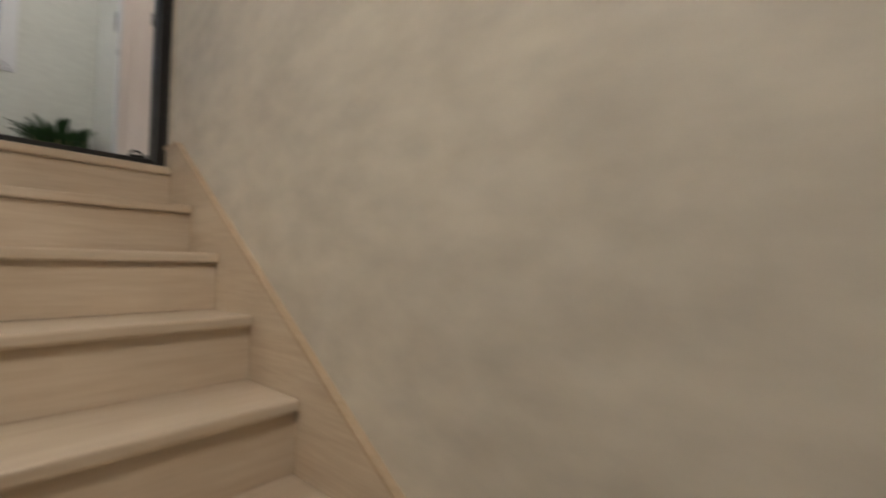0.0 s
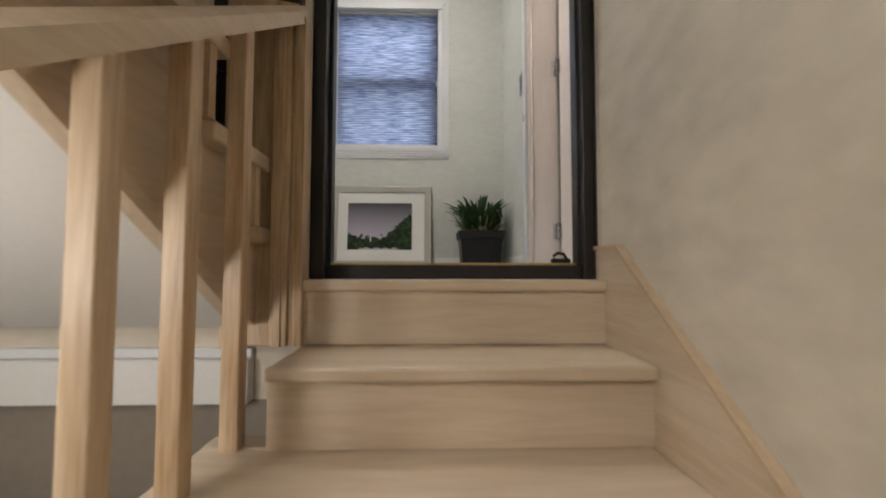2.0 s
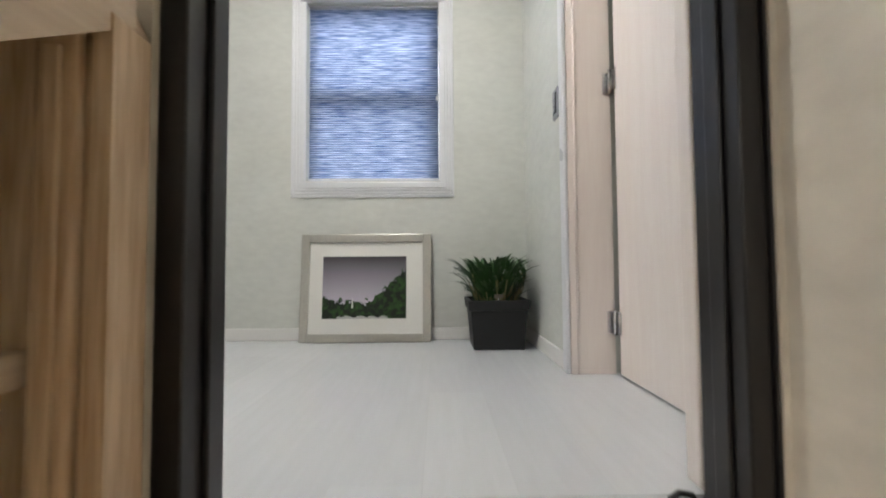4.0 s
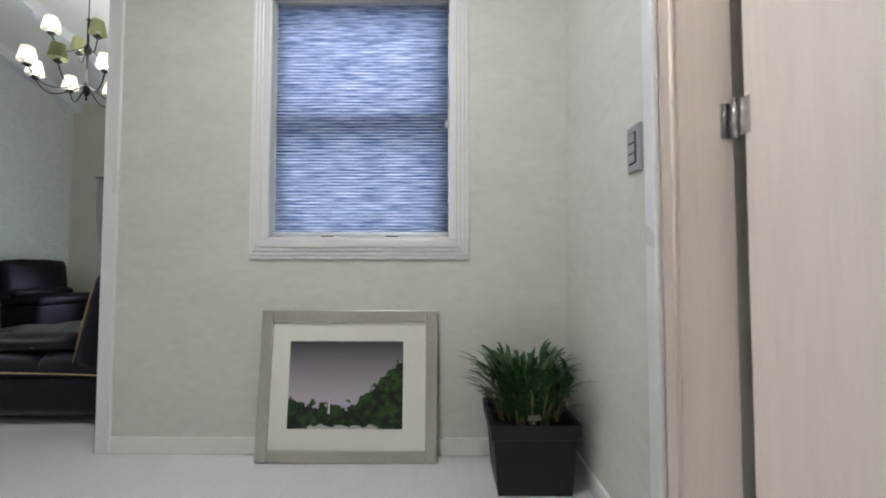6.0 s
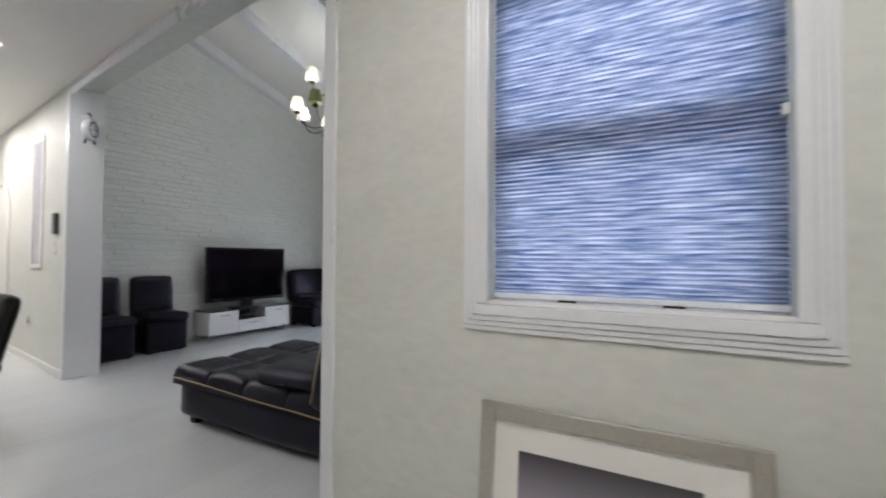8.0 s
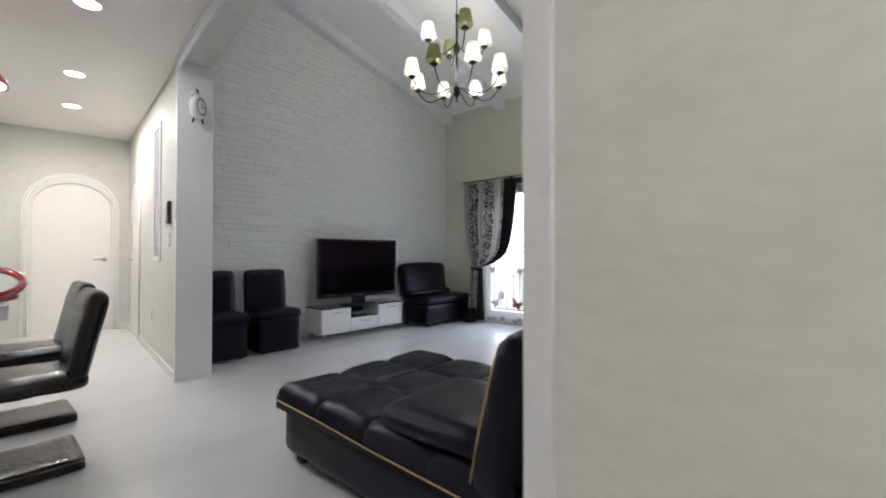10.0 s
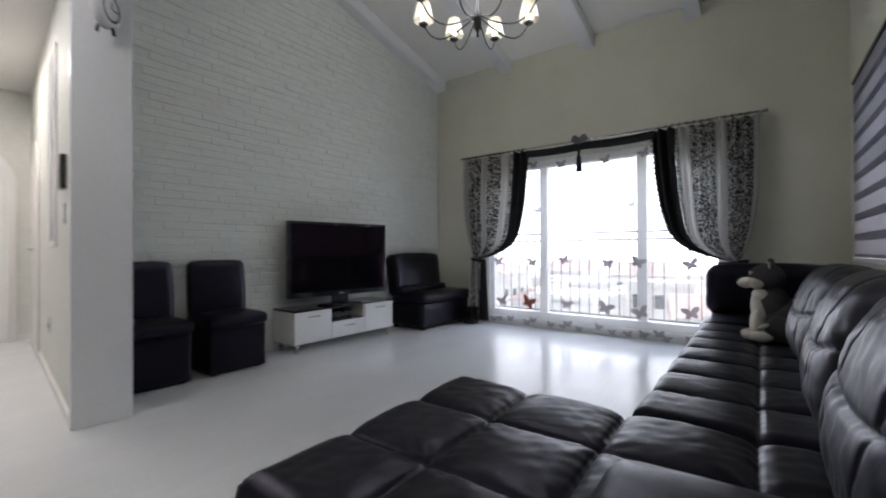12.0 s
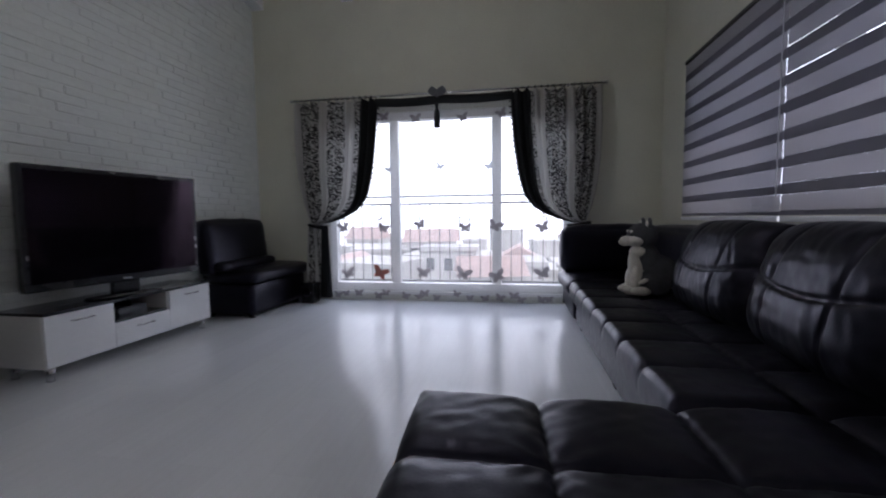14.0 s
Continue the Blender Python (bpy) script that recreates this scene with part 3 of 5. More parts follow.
leaf = thing("entrance_door", (DOOR_X, -0.42, 0), "dark brown steel entrance door folded back against the wall", "door")
part("leaf", box(0.004, 0.05, -0.86, -0.01, 0.13, 2.0, 0.004), DARKSTEEL, leaf)
part("leaf_groove", box(0.0505, 0.054, -0.84, -0.03, 0.62, 0.632), BLACKPLASTIC, leaf)
stopper = thing("door_stop", (-2.378, 0.465, 0.0), "small black metal door stop on the threshold", "door stop")
part("base", box(-0.014, 0.014, -0.032, 0.035, 0.0065, 0.022, 0.004), BLACKIRON, stopper)
part("arm", tube([(0, -0.02, 0.018), (0, -0.024, 0.032), (0, -0.008, 0.042), (0, 0.014, 0.038), (0, 0.024, 0.018)], 0.006, 8), BLACKIRON, stopper)

# ---- hall ----
win = thing("window_1", (HALL_X, 0, 0), "white-framed hall window with a stepped moulding", "window", kind="structure")
STEPS = ((0.090, 0.010), (0.072, 0.015), (0.054, 0.020), (0.036, 0.025), (0.0, 0.0))
for i, (o, t) in enumerate(STEPS[:-1]):
    q = STEPS[i + 1][0]
    part("moulding", box(0.001, t, W0 - o, W1 + o, WZ0 - o, WZ0 - q, 0.004), GREYWHITE, win)
    part("moulding", box(0.001, t, W0 - o, W1 + o, WZ1 + q, WZ1 + o, 0.004), GREYWHITE, win)
    part("moulding", box(0.001, 0.010 + 0.0015 * i, W0 - o, W0 - q, WZ0 - q + 0.001, WZ1 + q - 0.001, 0.004), GREYWHITE, win)
    part("moulding", box(0.001, 0.010 + 0.0015 * i, W1 + q, W1 + o, WZ0 - q + 0.001, WZ1 + q - 0.001, 0.004), GREYWHITE, win)
fr = part("window_frame", box(-0.20, -0.13, W0 + 0.001, W0 + 0.06, WZ0 + 0.001, WZ1 - 0.001), WHITE, win)
part("window_frame", box(-0.20, -0.13, W1 - 0.06, W1 - 0.001, WZ0 + 0.001, WZ1 - 0.001), WHITE, win)
part("window_frame", box(-0.20, -0.13, W0 + 0.06, W1 - 0.06, WZ0 + 0.001, WZ0 + 0.06), WHITE, win)
part("window_frame", box(-0.20, -0.13, W0 + 0.06, W1 - 0.06, WZ1 - 0.06, WZ1 - 0.001), WHITE, win)
part("meeting_rail", box(-0.20, -0.12, W0 + 0.06, W1 - 0.06, 1.47, 1.56), WHITE, win)
for z0, z1_ in ((WZ0 + 0.06, 1.47), (1.56, WZ1 - 0.06)):
    p = part("pane", box(-0.17, -0.164, W0 + 0.06, W1 - 0.06, z0, z1_), GLASS, win)
    p.visible_shadow = False
part("window_sill", box(-0.12, 0.003, W0 + 0.001, W1 - 0.001, WZ0 + 0.0005, WZ0 + 0.012), WHITE, win)


def blind_material():
    m, n, l, b, t = cloth("blue_pleated_blind", (0.20, 0.26, 0.42), 0.75)
    tc, mp, ns = n.new("ShaderNodeTexCoord"), n.new("ShaderNodeMapping"), n.new("ShaderNodeTexNoise")
    mp.inputs["Scale"].default_value = (1, 8.0, 120)
    ns.inputs["Scale"].default_value, ns.inputs["Detail"].default_value = 1.0, 5
    l.new(tc.outputs["Object"], mp.inputs["Vector"]), l.new(mp.outputs[0], ns.inputs["Vector"])
    ramp = n.new("ShaderNodeValToRGB")
    e = ramp.color_ramp.elements
    e[0].position, e[0].color = 0.34, (0.17, 0.24, 0.42, 1)
    e[1].position, e[1].color = 0.66, (0.74, 0.79, 0.93, 1)
    l.new(ns.outputs["Fac"], ramp.inputs[0])
    # pleat shading put into the colour as a dark line at each fold
    sz = n.new("ShaderNodeSeparateXYZ")
    l.new(tc.outputs["Object"], sz.inputs[0])
    pp = n.new("ShaderNodeMath")
    pp.operation, pp.inputs[1].default_value = "PINGPONG", 0.00729
    sub = n.new("ShaderNodeMath")
    sub.operation, sub.inputs[1].default_value = "SUBTRACT", 0.992
    l.new(sz.outputs["Z"], sub.inputs[0]), l.new(sub.outputs[0], pp.inputs[0])
    seam = n.new("ShaderNodeMapRange")
    seam.inputs["From Max"].default_value, seam.inputs["To Min"].default_value, seam.inputs["To Max"].default_value = 0.0045, 0.32, 1.0
    l.new(pp.outputs[0], seam.inputs["Value"])
    sc = n.new("ShaderNodeVectorMath")
    sc.operation = "SCALE"
    l.new(ramp.outputs[0], sc.inputs[0]), l.new(seam.outputs[0], sc.inputs["Scale"])
    l.new(sc.outputs[0], b.inputs["Base Color"]), l.new(sc.outputs[0], t.inputs["Color"])
    return m


BLIND = blind_material()
blind = thing("pleated_blind", (HALL_X - 0.045, 0, 0), "blue woven pleated blind lit by daylight behind it", "blind")
bm = bmesh.new()
rows_ = []
zb, zt = 0.992, 2.075
for i in range(0, 151):
    z = zb + (zt - zb) * i / 150
    rows_.append([bm.verts.new((0.006 if i % 2 else -0.006, y, z)) for y in (W0 + 0.006, W1 - 0.006)])
for a, b in zip(rows_, rows_[1:]):
    bm.faces.new((a[0], a[1], b[1], b[0]))
part("pleats", bm, BLIND, blind)
part("bottom_rail", box(-0.012, 0.012, W0 + 0.006, W1 - 0.006, 0.975, 0.992, 0.003), GREYWHITE, blind)
part("head_rail", box(-0.02, 0.02, W0 + 0.006, W1 - 0.006, 2.0755, 2.0885, 0.003), GREYWHITE, blind)
for y in (-0.52, -0.22):
    tab = part("pull_tab", box(-0.004, 0.006, y - 0.028, y + 0.028, 0.957, 0.9745, 0.002), BLACKIRON, blind, "dark-rimmed pull tab")
    part("tab_face", box(0.0065, 0.010, y - 0.021, y + 0.021, 0.959, 0.968, 0.001), WHITE, tab, "pale tab face")
part("cord_cleat", box(0.0, 0.02, W1 - 0.02, W1 - 0.005, 1.48, 1.51, 0.003), WHITE, blind)

pic = thing("picture_frame", (0, 0, 0), "silver-framed landscape picture leaning against the wall", "picture", m=pose(HALL_X + 0.075, -0.394, 0.0, 0, -5.5, 0))
PW, PH = 0.387, 0.64
part("frame_side", box(0.0, 0.022, -PW, -PW + 0.05, 0.0, PH, 0.004), SILVER, pic)
part("frame_side", box(0.0, 0.022, PW - 0.05, PW, 0.0, PH, 0.004), SILVER, pic)
part("frame_side", box(0.0, 0.022, -PW + 0.05, PW - 0.05, 0.0, 0.05, 0.004), SILVER, pic)
part("frame_side", box(0.0, 0.022, -PW + 0.05, PW - 0.05, PH - 0.05, PH, 0.004), SILVER, pic)
part("mat_board", box(0.001, 0.010, -PW + 0.05, PW - 0.05, 0.05, PH - 0.05), PAPER, pic)


def print_material():
    """A lake view: grey-violet sky, dark trees, green water; a flat print."""
    m, n, l, b = nodes_of("landscape_print")
    tc, sep = n.new("ShaderNodeTexCoord"), n.new("ShaderNodeSeparateXYZ")
    l.new(tc.outputs["Object"], sep.inputs[0])
    ns = n.new("ShaderNodeTexNoise")
    ns.inputs["Scale"].default_value, ns.inputs["Detail"].default_value = 34, 8
    l.new(tc.outputs["Object"], ns.inputs["Vector"])

    def math_(op, a, b_):
        q = n.new("ShaderNodeMath")
        q.operation = op
        for i, v in enumerate((a, b_)):
            if isinstance(v, float):
                q.inputs[i].default_value = v
            else:
                l.new(v, q.inputs[i])
        return q.outputs[0]
    y, z = sep.outputs["Y"], sep.outputs["Z"]
    # hill line rises towards both ends
    east = math_("MAXIMUM", math_("ADD", y, -0.03), 0.0)
    hill = math_("ADD", math_("ADD", math_("MULTIPLY", east, 0.85), math_("MULTIPLY", math_("MULTIPLY", y, y), 0.5)), 0.232)
    rough_hill = math_("ADD", hill, math_("MULTIPLY", math_("SUBTRACT", ns.outputs["Fac"], 0.5), 0.12))
    is_land = math_("LESS_THAN", z, rough_hill)
    ramp = n.new("ShaderNodeValToRGB")
    e = ramp.color_ramp.elements
    e[0].position, e[0].color = 0.44, (0.003, 0.007, 0.003, 1)
    e[1].position, e[1].color = 0.80, (0.045, 0.13, 0.022, 1)
    l.new(ns.outputs["Fac"], ramp.inputs[0])
    skyr = n.new("ShaderNodeMapRange")
    skyr.inputs["From Min"].default_value, skyr.inputs["From Max"].default_value = 0.24, 0.50
    l.new(z, skyr.inputs["Value"])
    skc = n.new("ShaderNodeValToRGB")
    skc.color_ramp.elements[0].color, skc.color_ramp.elements[1].color = (0.50, 0.46, 0.55, 1), (0.06, 0.055, 0.062, 1)
    l.new(skyr.outputs[0], skc.inputs[0])
    mx = n.new("ShaderNodeMix")
    mx.data_type = "RGBA"
    l.new(is_land, mx.inputs[0]), l.new(skc.outputs[0], mx.inputs[6]), l.new(ramp.outputs[0], mx.inputs[7])
    shore = math_("LESS_THAN", z, math_("ADD", math_("MULTIPLY", ns.outputs["Fac"], 0.05), 0.125))
    inner = math_("MULTIPLY", shore, math_("LESS_THAN", math_("ABSOLUTE", math_("ADD", y, 0.02), 0.0), 0.15))
    m2 = n.new("ShaderNodeMix")
    m2.data_type = "RGBA"
    l.new(inner, m2.inputs[0]), l.new(mx.outputs[2], m2.inputs[6])
    m2.inputs[7].default_value = (0.5, 0.5, 0.48, 1)
    l.new(m2.outputs[2], b.inputs["Base Color"])
    b.inputs["Roughness"].default_value = 0.4
    return m


part("print", box(0.0105, 0.0125, -0.258, 0.238, 0.137, 0.505), print_material(), pic, "landscape print of a lake with dark trees")
part("print_sail", prism([(-0.085, 0.20), (-0.075, 0.20), (-0.078, 0.265)], "x", 0.0128, 0.0135), PAPER, pic)

plant = thing("potted_plant", (-3.985, 0.355, 0), "bushy green grass-leaved plant in a square black pot", "plant")
bm = bmesh.new()
lo = [bm.verts.new((sx * 0.134, sy * 0.134, 0.0)) for sx, sy in ((-1, -1), (1, -1), (1, 1), (-1, 1))]
rings = [lo]
for h, s in ((0.205, 0.150), (0.210, 0.160), (0.262, 0.165), (0.262, 0.150), (0.235, 0.145)):
    rings.append([bm.verts.new((sx * s, sy * s, h)) for sx, sy in ((-1, -1), (1, -1), (1, 1), (-1, 1))])
for a, b in zip(rings, rings[1:]):
    for i in range(4):
        bm.faces.new((a[i], a[(i + 1) % 4], b[(i + 1) % 4], b[i]))
bm.faces.new(lo)
bmesh.ops.recalc_face_normals(bm, faces=bm.faces[:])
part("pot", bm, POT, plant)
part("soil", box(-0.139, 0.139, -0.139, 0.139, 0.22, 0.237), SOIL, plant)
rng = random.Random(4)
bm, bs = bmesh.new(), bmesh.new()
for i in range(420):
    a, r0 = rng.uniform(0, 6.283), 0.12 * math.sqrt(rng.random())
    base = Vector((r0 * math.cos(a), r0 * math.sin(a), 0.235))
    out = Vector((math.cos(a), math.sin(a), 0)) * rng.uniform(0.3, 1.2) + Vector((rng.uniform(-.3, .3), rng.uniform(-.3, .3), 0))
    h, w = rng.uniform(0.0, 0.19), rng.uniform(0.007, 0.013)
    start = base + Vector((0, 0, h)) + out * 0.07 * h / 0.2
    if start.y > 0.12:
        out.y = -abs(out.y) * 0.3
    if start.x < -0.2:
        out.x = abs(out.x) * 0.3
    ln = rng.uniform(0.08, 0.16) * (1.35 if i % 17 == 0 else 1.0)
    side = Vector((-out.y, out.x, 0.01)).normalized() * w
    prev = None
    for j in range(5):
        u = j / 4
        p = start + Vector((0, 0, 1)) * ln * (u - 0.45 * u * u) + out * ln * 0.75 * (u * 0.5 + 0.5 * u * u)
        k = (0.45, 1.0, 0.95, 0.6, 0.03)[j]
        cur = [bm.verts.new(p - side * k), bm.verts.new(p - Vector((0, 0, 0.004 * k))), bm.verts.new(p + side * k)]
        if prev:
            for q in range(2):
                bm.faces.new((prev[q], prev[q + 1], cur[q + 1], cur[q])).smooth = True
        prev = cur
    if i % 4 == 0:
        merge(bs, tube([base, base.lerp(start, 0.5) + Vector((0.004, 0, 0)), start], 0.0035, 5))
tagged(part("leaves", bm, LEAF, plant), kind="stuff")
tagged(part("stems", bs, STEM, plant), kind="stuff")
part("plant_tag", box(0.140, 0.143, -0.025, 0.020, 0.272, 0.292), DARKWALL, plant)
part("tag_stick", box(0.1405, 0.1425, -0.007, -0.002, 0.236, 0.275), PAPER, plant)

sw = thing("light_switch", (-3.478, STAIR_Y, 1.168), "grey three-gang light switch on the wall", "light switch")
part("plate", box(-0.040, 0.040, -0.012, -0.0005, -0.066, 0.066, 0.004), SWITCHGREY, sw)
part("inset", box(-0.022, 0.022, -0.0145, -0.0122, -0.045, 0.045, 0.001), BLACKPLASTIC, sw)
for z in (-0.029, 0.0, 0.029):
    part("rocker", box(-0.018, 0.018, -0.017, -0.0147, z - 0.0125, z + 0.0125, 0.002), SWITCHGREY, sw)

d2 = thing("door_2", (0, 0, 0), "white wood-grain door shut in a moulded white frame", "door", kind="structure")
part("casing", box(-3.404, -3.346, STAIR_Y - 0.018, STAIR_Y - 0.001, 0.001, 2.10, 0.006), GREYWHITE, d2)
part("casing_bead", tube([(-3.3445, STAIR_Y + 0.03, 0.001), (-3.3445, STAIR_Y + 0.03, 2.03)], 0.006, 8), DOORWHITE, d2)
part("casing", box(-2.51, -2.455, STAIR_Y - 0.030, STAIR_Y - 0.001, 0.001, 2.10, 0.008), DOORWHITE, d2)
part("casing", box(-3.345, -2.511, STAIR_Y - 0.030, STAIR_Y - 0.001, 2.04, 2.10, 0.006), DOORWHITE, d2)
part("jamb", box(-3.359, -3.345, STAIR_Y, 0.757, 0.001, 2.055), DOORWHITE, d2)
part("jamb", box(-2.51, -2.491, STAIR_Y, 0.757, 0.001, 2.055), DOORWHITE, d2)
part("jamb", box(-3.344, -2.511, STAIR_Y, 0.757, 2.03, 2.055), DOORWHITE, d2)
# black backing sheet added to darken the gaps round the leaf
part("stop", box(-3.359, -2.491, 0.80, 0.82, 0.001, 2.055), BLACKIRON, d2)
dl = part("door_leaf", box(-3.305, -2.515, 0.758, 0.798, 0.008, 2.025, 0.003), DOORWHITE, d2)
for z in (0.21, 1.20, 1.85):
    h = part("hinge", tube([(-3.325, 0.748, z - 0.05), (-3.325, 0.748, z + 0.05)], 0.007, 10), CHROME, d2, "chrome butt hinge")
    part("hinge_leaf", box(-3.345, -3.342, 0.725, 0.748, z - 0.045, z + 0.045), CHROME, d2)
    part("hinge_leaf", box(-3.320, -3.285, 0.7545, 0.7575, z - 0.045, z + 0.045), CHROME, d2)
bh = thing("door_handle_set", (0, 0, 0), "chrome lever handle on the white door", "door handle")
part("lever", tube([(-2.57, 0.755, 1.0), (-2.57, 0.70, 1.0), (-2.68, 0.70, 1.0)], 0.009), CHROME, bh)
# baseboards
for name, bm in (("baseboard_window_wall", box(HALL_X, HALL_X + 0.013, EDGE_Y + 0.036, STAIR_Y - 0.014, 0.0005, 0.075, 0.004)),
                 ("baseboard_side", box(-4.175, -3.405, STAIR_Y - 0.013, STAIR_Y - 0.0005, 0.0005, 0.075, 0.004))):
    setting(name, bm, WHITE, "low white baseboard", "baseboard")

# ---- living room: sofa ----
sofa = thing("corner_sofa", (0, 0, 0), "long black leather corner sofa with a tufted chaise and gold stitching", "sofa")
part("chaise_base", soft_box(-5.02, -2.42, 0.158, 1.04, 1.46, 0.225, 0.04, 0.004, 12, 0.007), LEATHER, sofa)
part("seat_base", soft_box(-6.70, -2.04, 0.155, 2.26, 0.80, 0.215, 0.03, 0.004, 9, 0.004), LEATHER, sofa)
part("corner_base", soft_box(-8.235, -2.03, 0.155, 0.76, 0.84, 0.21, 0.03, 0.004, 8, 0.004), LEATHER, sofa)


def mattress(x0, x1, y0, y1, z0, z1, nx, ny, r=0.05, deep=0.022, seed=0.0, cell=0.0105):
    """A quilted leather top: straight thin seams in a grid, puffed fields, buttons that draw creases, rolled edges."""
    bm = bmesh.new()
    px, py = (x1 - x0) / nx, (y1 - y0) / ny
    nu, nv = nx * int(px / cell), ny * int(py / cell)
    grid = []
    for i in range(nu + 1):
        row = []
        for j in range(nv + 1):
            x, y = x0 + (x1 - x0) * i / nu, y0 + (y1 - y0) * j / nv
            e = min(x - x0, x1 - x, y - y0, y1 - y)
            roll = r - math.sqrt(max(0.0, r * r - (r - e) ** 2)) if e < r else 0.0
            kx, ky = min(nx - 1, max(1, round((x - x0) / px))), min(ny - 1, max(1, round((y - y0) / py)))
            fx, fy = x - x0 - kx * px, y - y0 - ky * py
            dx, dy = abs(fx), abs(fy)
            puff = (1 - math.exp(-dx / 0.045)) * (1 - math.exp(-dy / 0.045))
            seam = 0.009 * max(math.exp(-(dx / 0.007) ** 2), math.exp(-(dy / 0.007) ** 2))
            near = math.hypot(fx, fy)
            fold = 0.0022 * math.sin(8 * math.atan2(fy, fx) + seed + 3 * kx + ky) * math.exp(-((near - 0.07) / 0.05) ** 2)
            g1 = 0.0012 * math.sin(x * 120 + 3 * noise.noise(Vector((x * 5, ky, seed)))) * math.exp(-dy / 0.03)
            g2 = 0.0012 * math.sin(y * 120 + 3 * noise.noise(Vector((y * 5, kx, seed)))) * math.exp(-dx / 0.03)
            soft = noise.noise(Vector((x * 17 + y * 9 + seed, y * 22 - x * 8, seed)))
            crease = 0.0022 * soft + 0.0016 * noise.noise(Vector((x * 30 + y * 14 + seed, y * 9 - x * 5, 4))) + 0.004 * noise.noise(Vector((x * 4, y * 5 + seed, 2)))
            z = z1 - roll - deep * (1 - puff) - seam + fold + g1 + g2 + crease - 0.008 * math.exp(-(near / 0.016) ** 2)
            row.append(bm.verts.new((x, y, max(z, z0 + 0.012))))
        grid.append(row)
    for p, q in zip(grid, grid[1:]):
        for j in range(nv):
            bm.faces.new((p[j], q[j], q[j + 1], p[j + 1])).smooth = True
    edge_ = [grid[i][0] for i in range(nu + 1)] + [grid[nu][j] for j in range(1, nv + 1)] + [grid[i][nv] for i in range(nu - 1, -1, -1)] + [grid[0][j] for j in range(nv - 1, 0, -1)]
    low = [bm.verts.new((p.co.x, p.co.y, z0)) for p in edge_]
    for k in range(len(edge_)):
        q = (k + 1) % len(edge_)
        bm.faces.new((edge_[k], low[k], low[q], edge_[q])).smooth = True
    bmesh.ops.recalc_face_normals(bm, faces=bm.faces[:])
    return bm


def pillow(w, h, t, seed):
    """A plump back pillow with one bowed cross seam and two upright seams."""
    bm = bmesh.new()
    n_, m_ = 80, 60
    front, back = [], []
    for i in range(n_ + 1):
        f_, b_ = [], []
        for j in range(m_ + 1):
            u, v = -1 + 2 * i / n_, -1 + 2 * j / m_
            th = t / 2 * (max(0.0, 1 - abs(u) ** 4) ** 0.5) * (max(0.0, 1 - abs(v) ** 3) ** 0.5)
            x, z = w / 2 * u * (1 - 0.05 * v * v), h / 2 * v * (1 - 0.06 * u * u)
            d1 = v - (-0.12 + 0.30 * u * u)
            groove = 0.009 * math.exp(-abs(d1) / 0.07) + 0.011 * math.exp(-(d1 / 0.025) ** 2)
            for c in (-0.42, 0.42):
                d2 = u - c - 0.06 * v
                groove = max(groove, 0.004 * math.exp(-abs(d2) / 0.06) + 0.009 * math.exp(-(d2 / 0.020) ** 2))
            wave = noise.noise(Vector((u * 3, v * 3, seed)))
            gather = 0.0013 * math.sin(u * 34 + 5 * wave) * math.exp(-abs(d1) / 0.22) + 0.0025 * noise.noise(Vector((u * 9 + seed, v * 3, 1)))
            wrinkle = 0.0026 * noise.noise(Vector((u * 14 + 4 * v + seed, v * 5, 7))) + 0.004 * noise.noise(Vector((u * 4 + seed, v * 6, 3)))
            k = min(1.0, th / (0.25 * t))
            f_.append(bm.verts.new((x, -th + (groove + gather + wrinkle) * k, z)))
            b_.append(f_[-1] if i in (0, n_) or j in (0, m_) else bm.verts.new((x, th * 0.7, z)))
        front.append(f_), back.append(b_)
    for g, flip in ((front, False), (back, True)):
        for p, q in zip(g, g[1:]):
            for j in range(m_):
                vs = (p[j], q[j], q[j + 1], p[j + 1])
                bm.faces.new(vs[::-1] if flip else vs).smooth = True
    return bm


bm = mattress(-5.575, -4.480, -3.235, -1.74, 0.262, 0.392, 3, 4, r=0.075, deep=0.026, seed=1.0)
for v in bm.verts:
    v.co.y = -1.74 + (v.co.y + 1.74) * (1 - 0.036 * (v.co.x + 5.575) / 1.095)
part("chaise_mattress", bm, LEATHER, sofa)
part("seat_mattress", mattress(-7.86, -5.580, -2.485, -1.74, 0.255, 0.385, 7, 2, seed=4.0, cell=0.014), LEATHER, sofa)
part("corner_seat", soft_box(-8.235, -2.06, 0.315, 0.79, 0.88, 0.135, 0.06, 0.025, 10, 0.006, 5), LEATHER, sofa)
part("corner_back", soft_box(-8.47, -2.03, 0.60, 0.24, 0.92, 0.42, 0.07, 0.03, 10, 0.008, 8), LEATHER, sofa)
part("back_frame", soft_box(-6.38, -1.585, 0.42, 3.6, 0.13, 0.72, 0.04, 0.0, 6, 0.002), LEATHER, sofa)
part("corner_side_back", soft_box(-7.80, -1.66, 0.60, 1.16, 0.20, 0.42, 0.07, 0.03, 10, 0.006, 3), LEATHER, sofa)
for i, (x, w) in enumerate(((-6.76, 0.82), (-5.94, 0.86), (-5.13, 0.82))):
    p = part("back_pillow", pillow(w, 0.55, 0.32, 3.7 * i), LEATHER, sofa, "plump black leather pillow")
    p.matrix_basis = pose(x, -1.805, 0.615, -17, 0, (3, -2, 2)[i])
bk = part("chaise_back", soft_box(-4.735, -1.795, 0.545, 0.53, 0.15, 0.52, 0.055, 0.02, 10, 0.006, 2, pose(0, 0, 0, -12, 0, 0)), LEATHER, sofa)
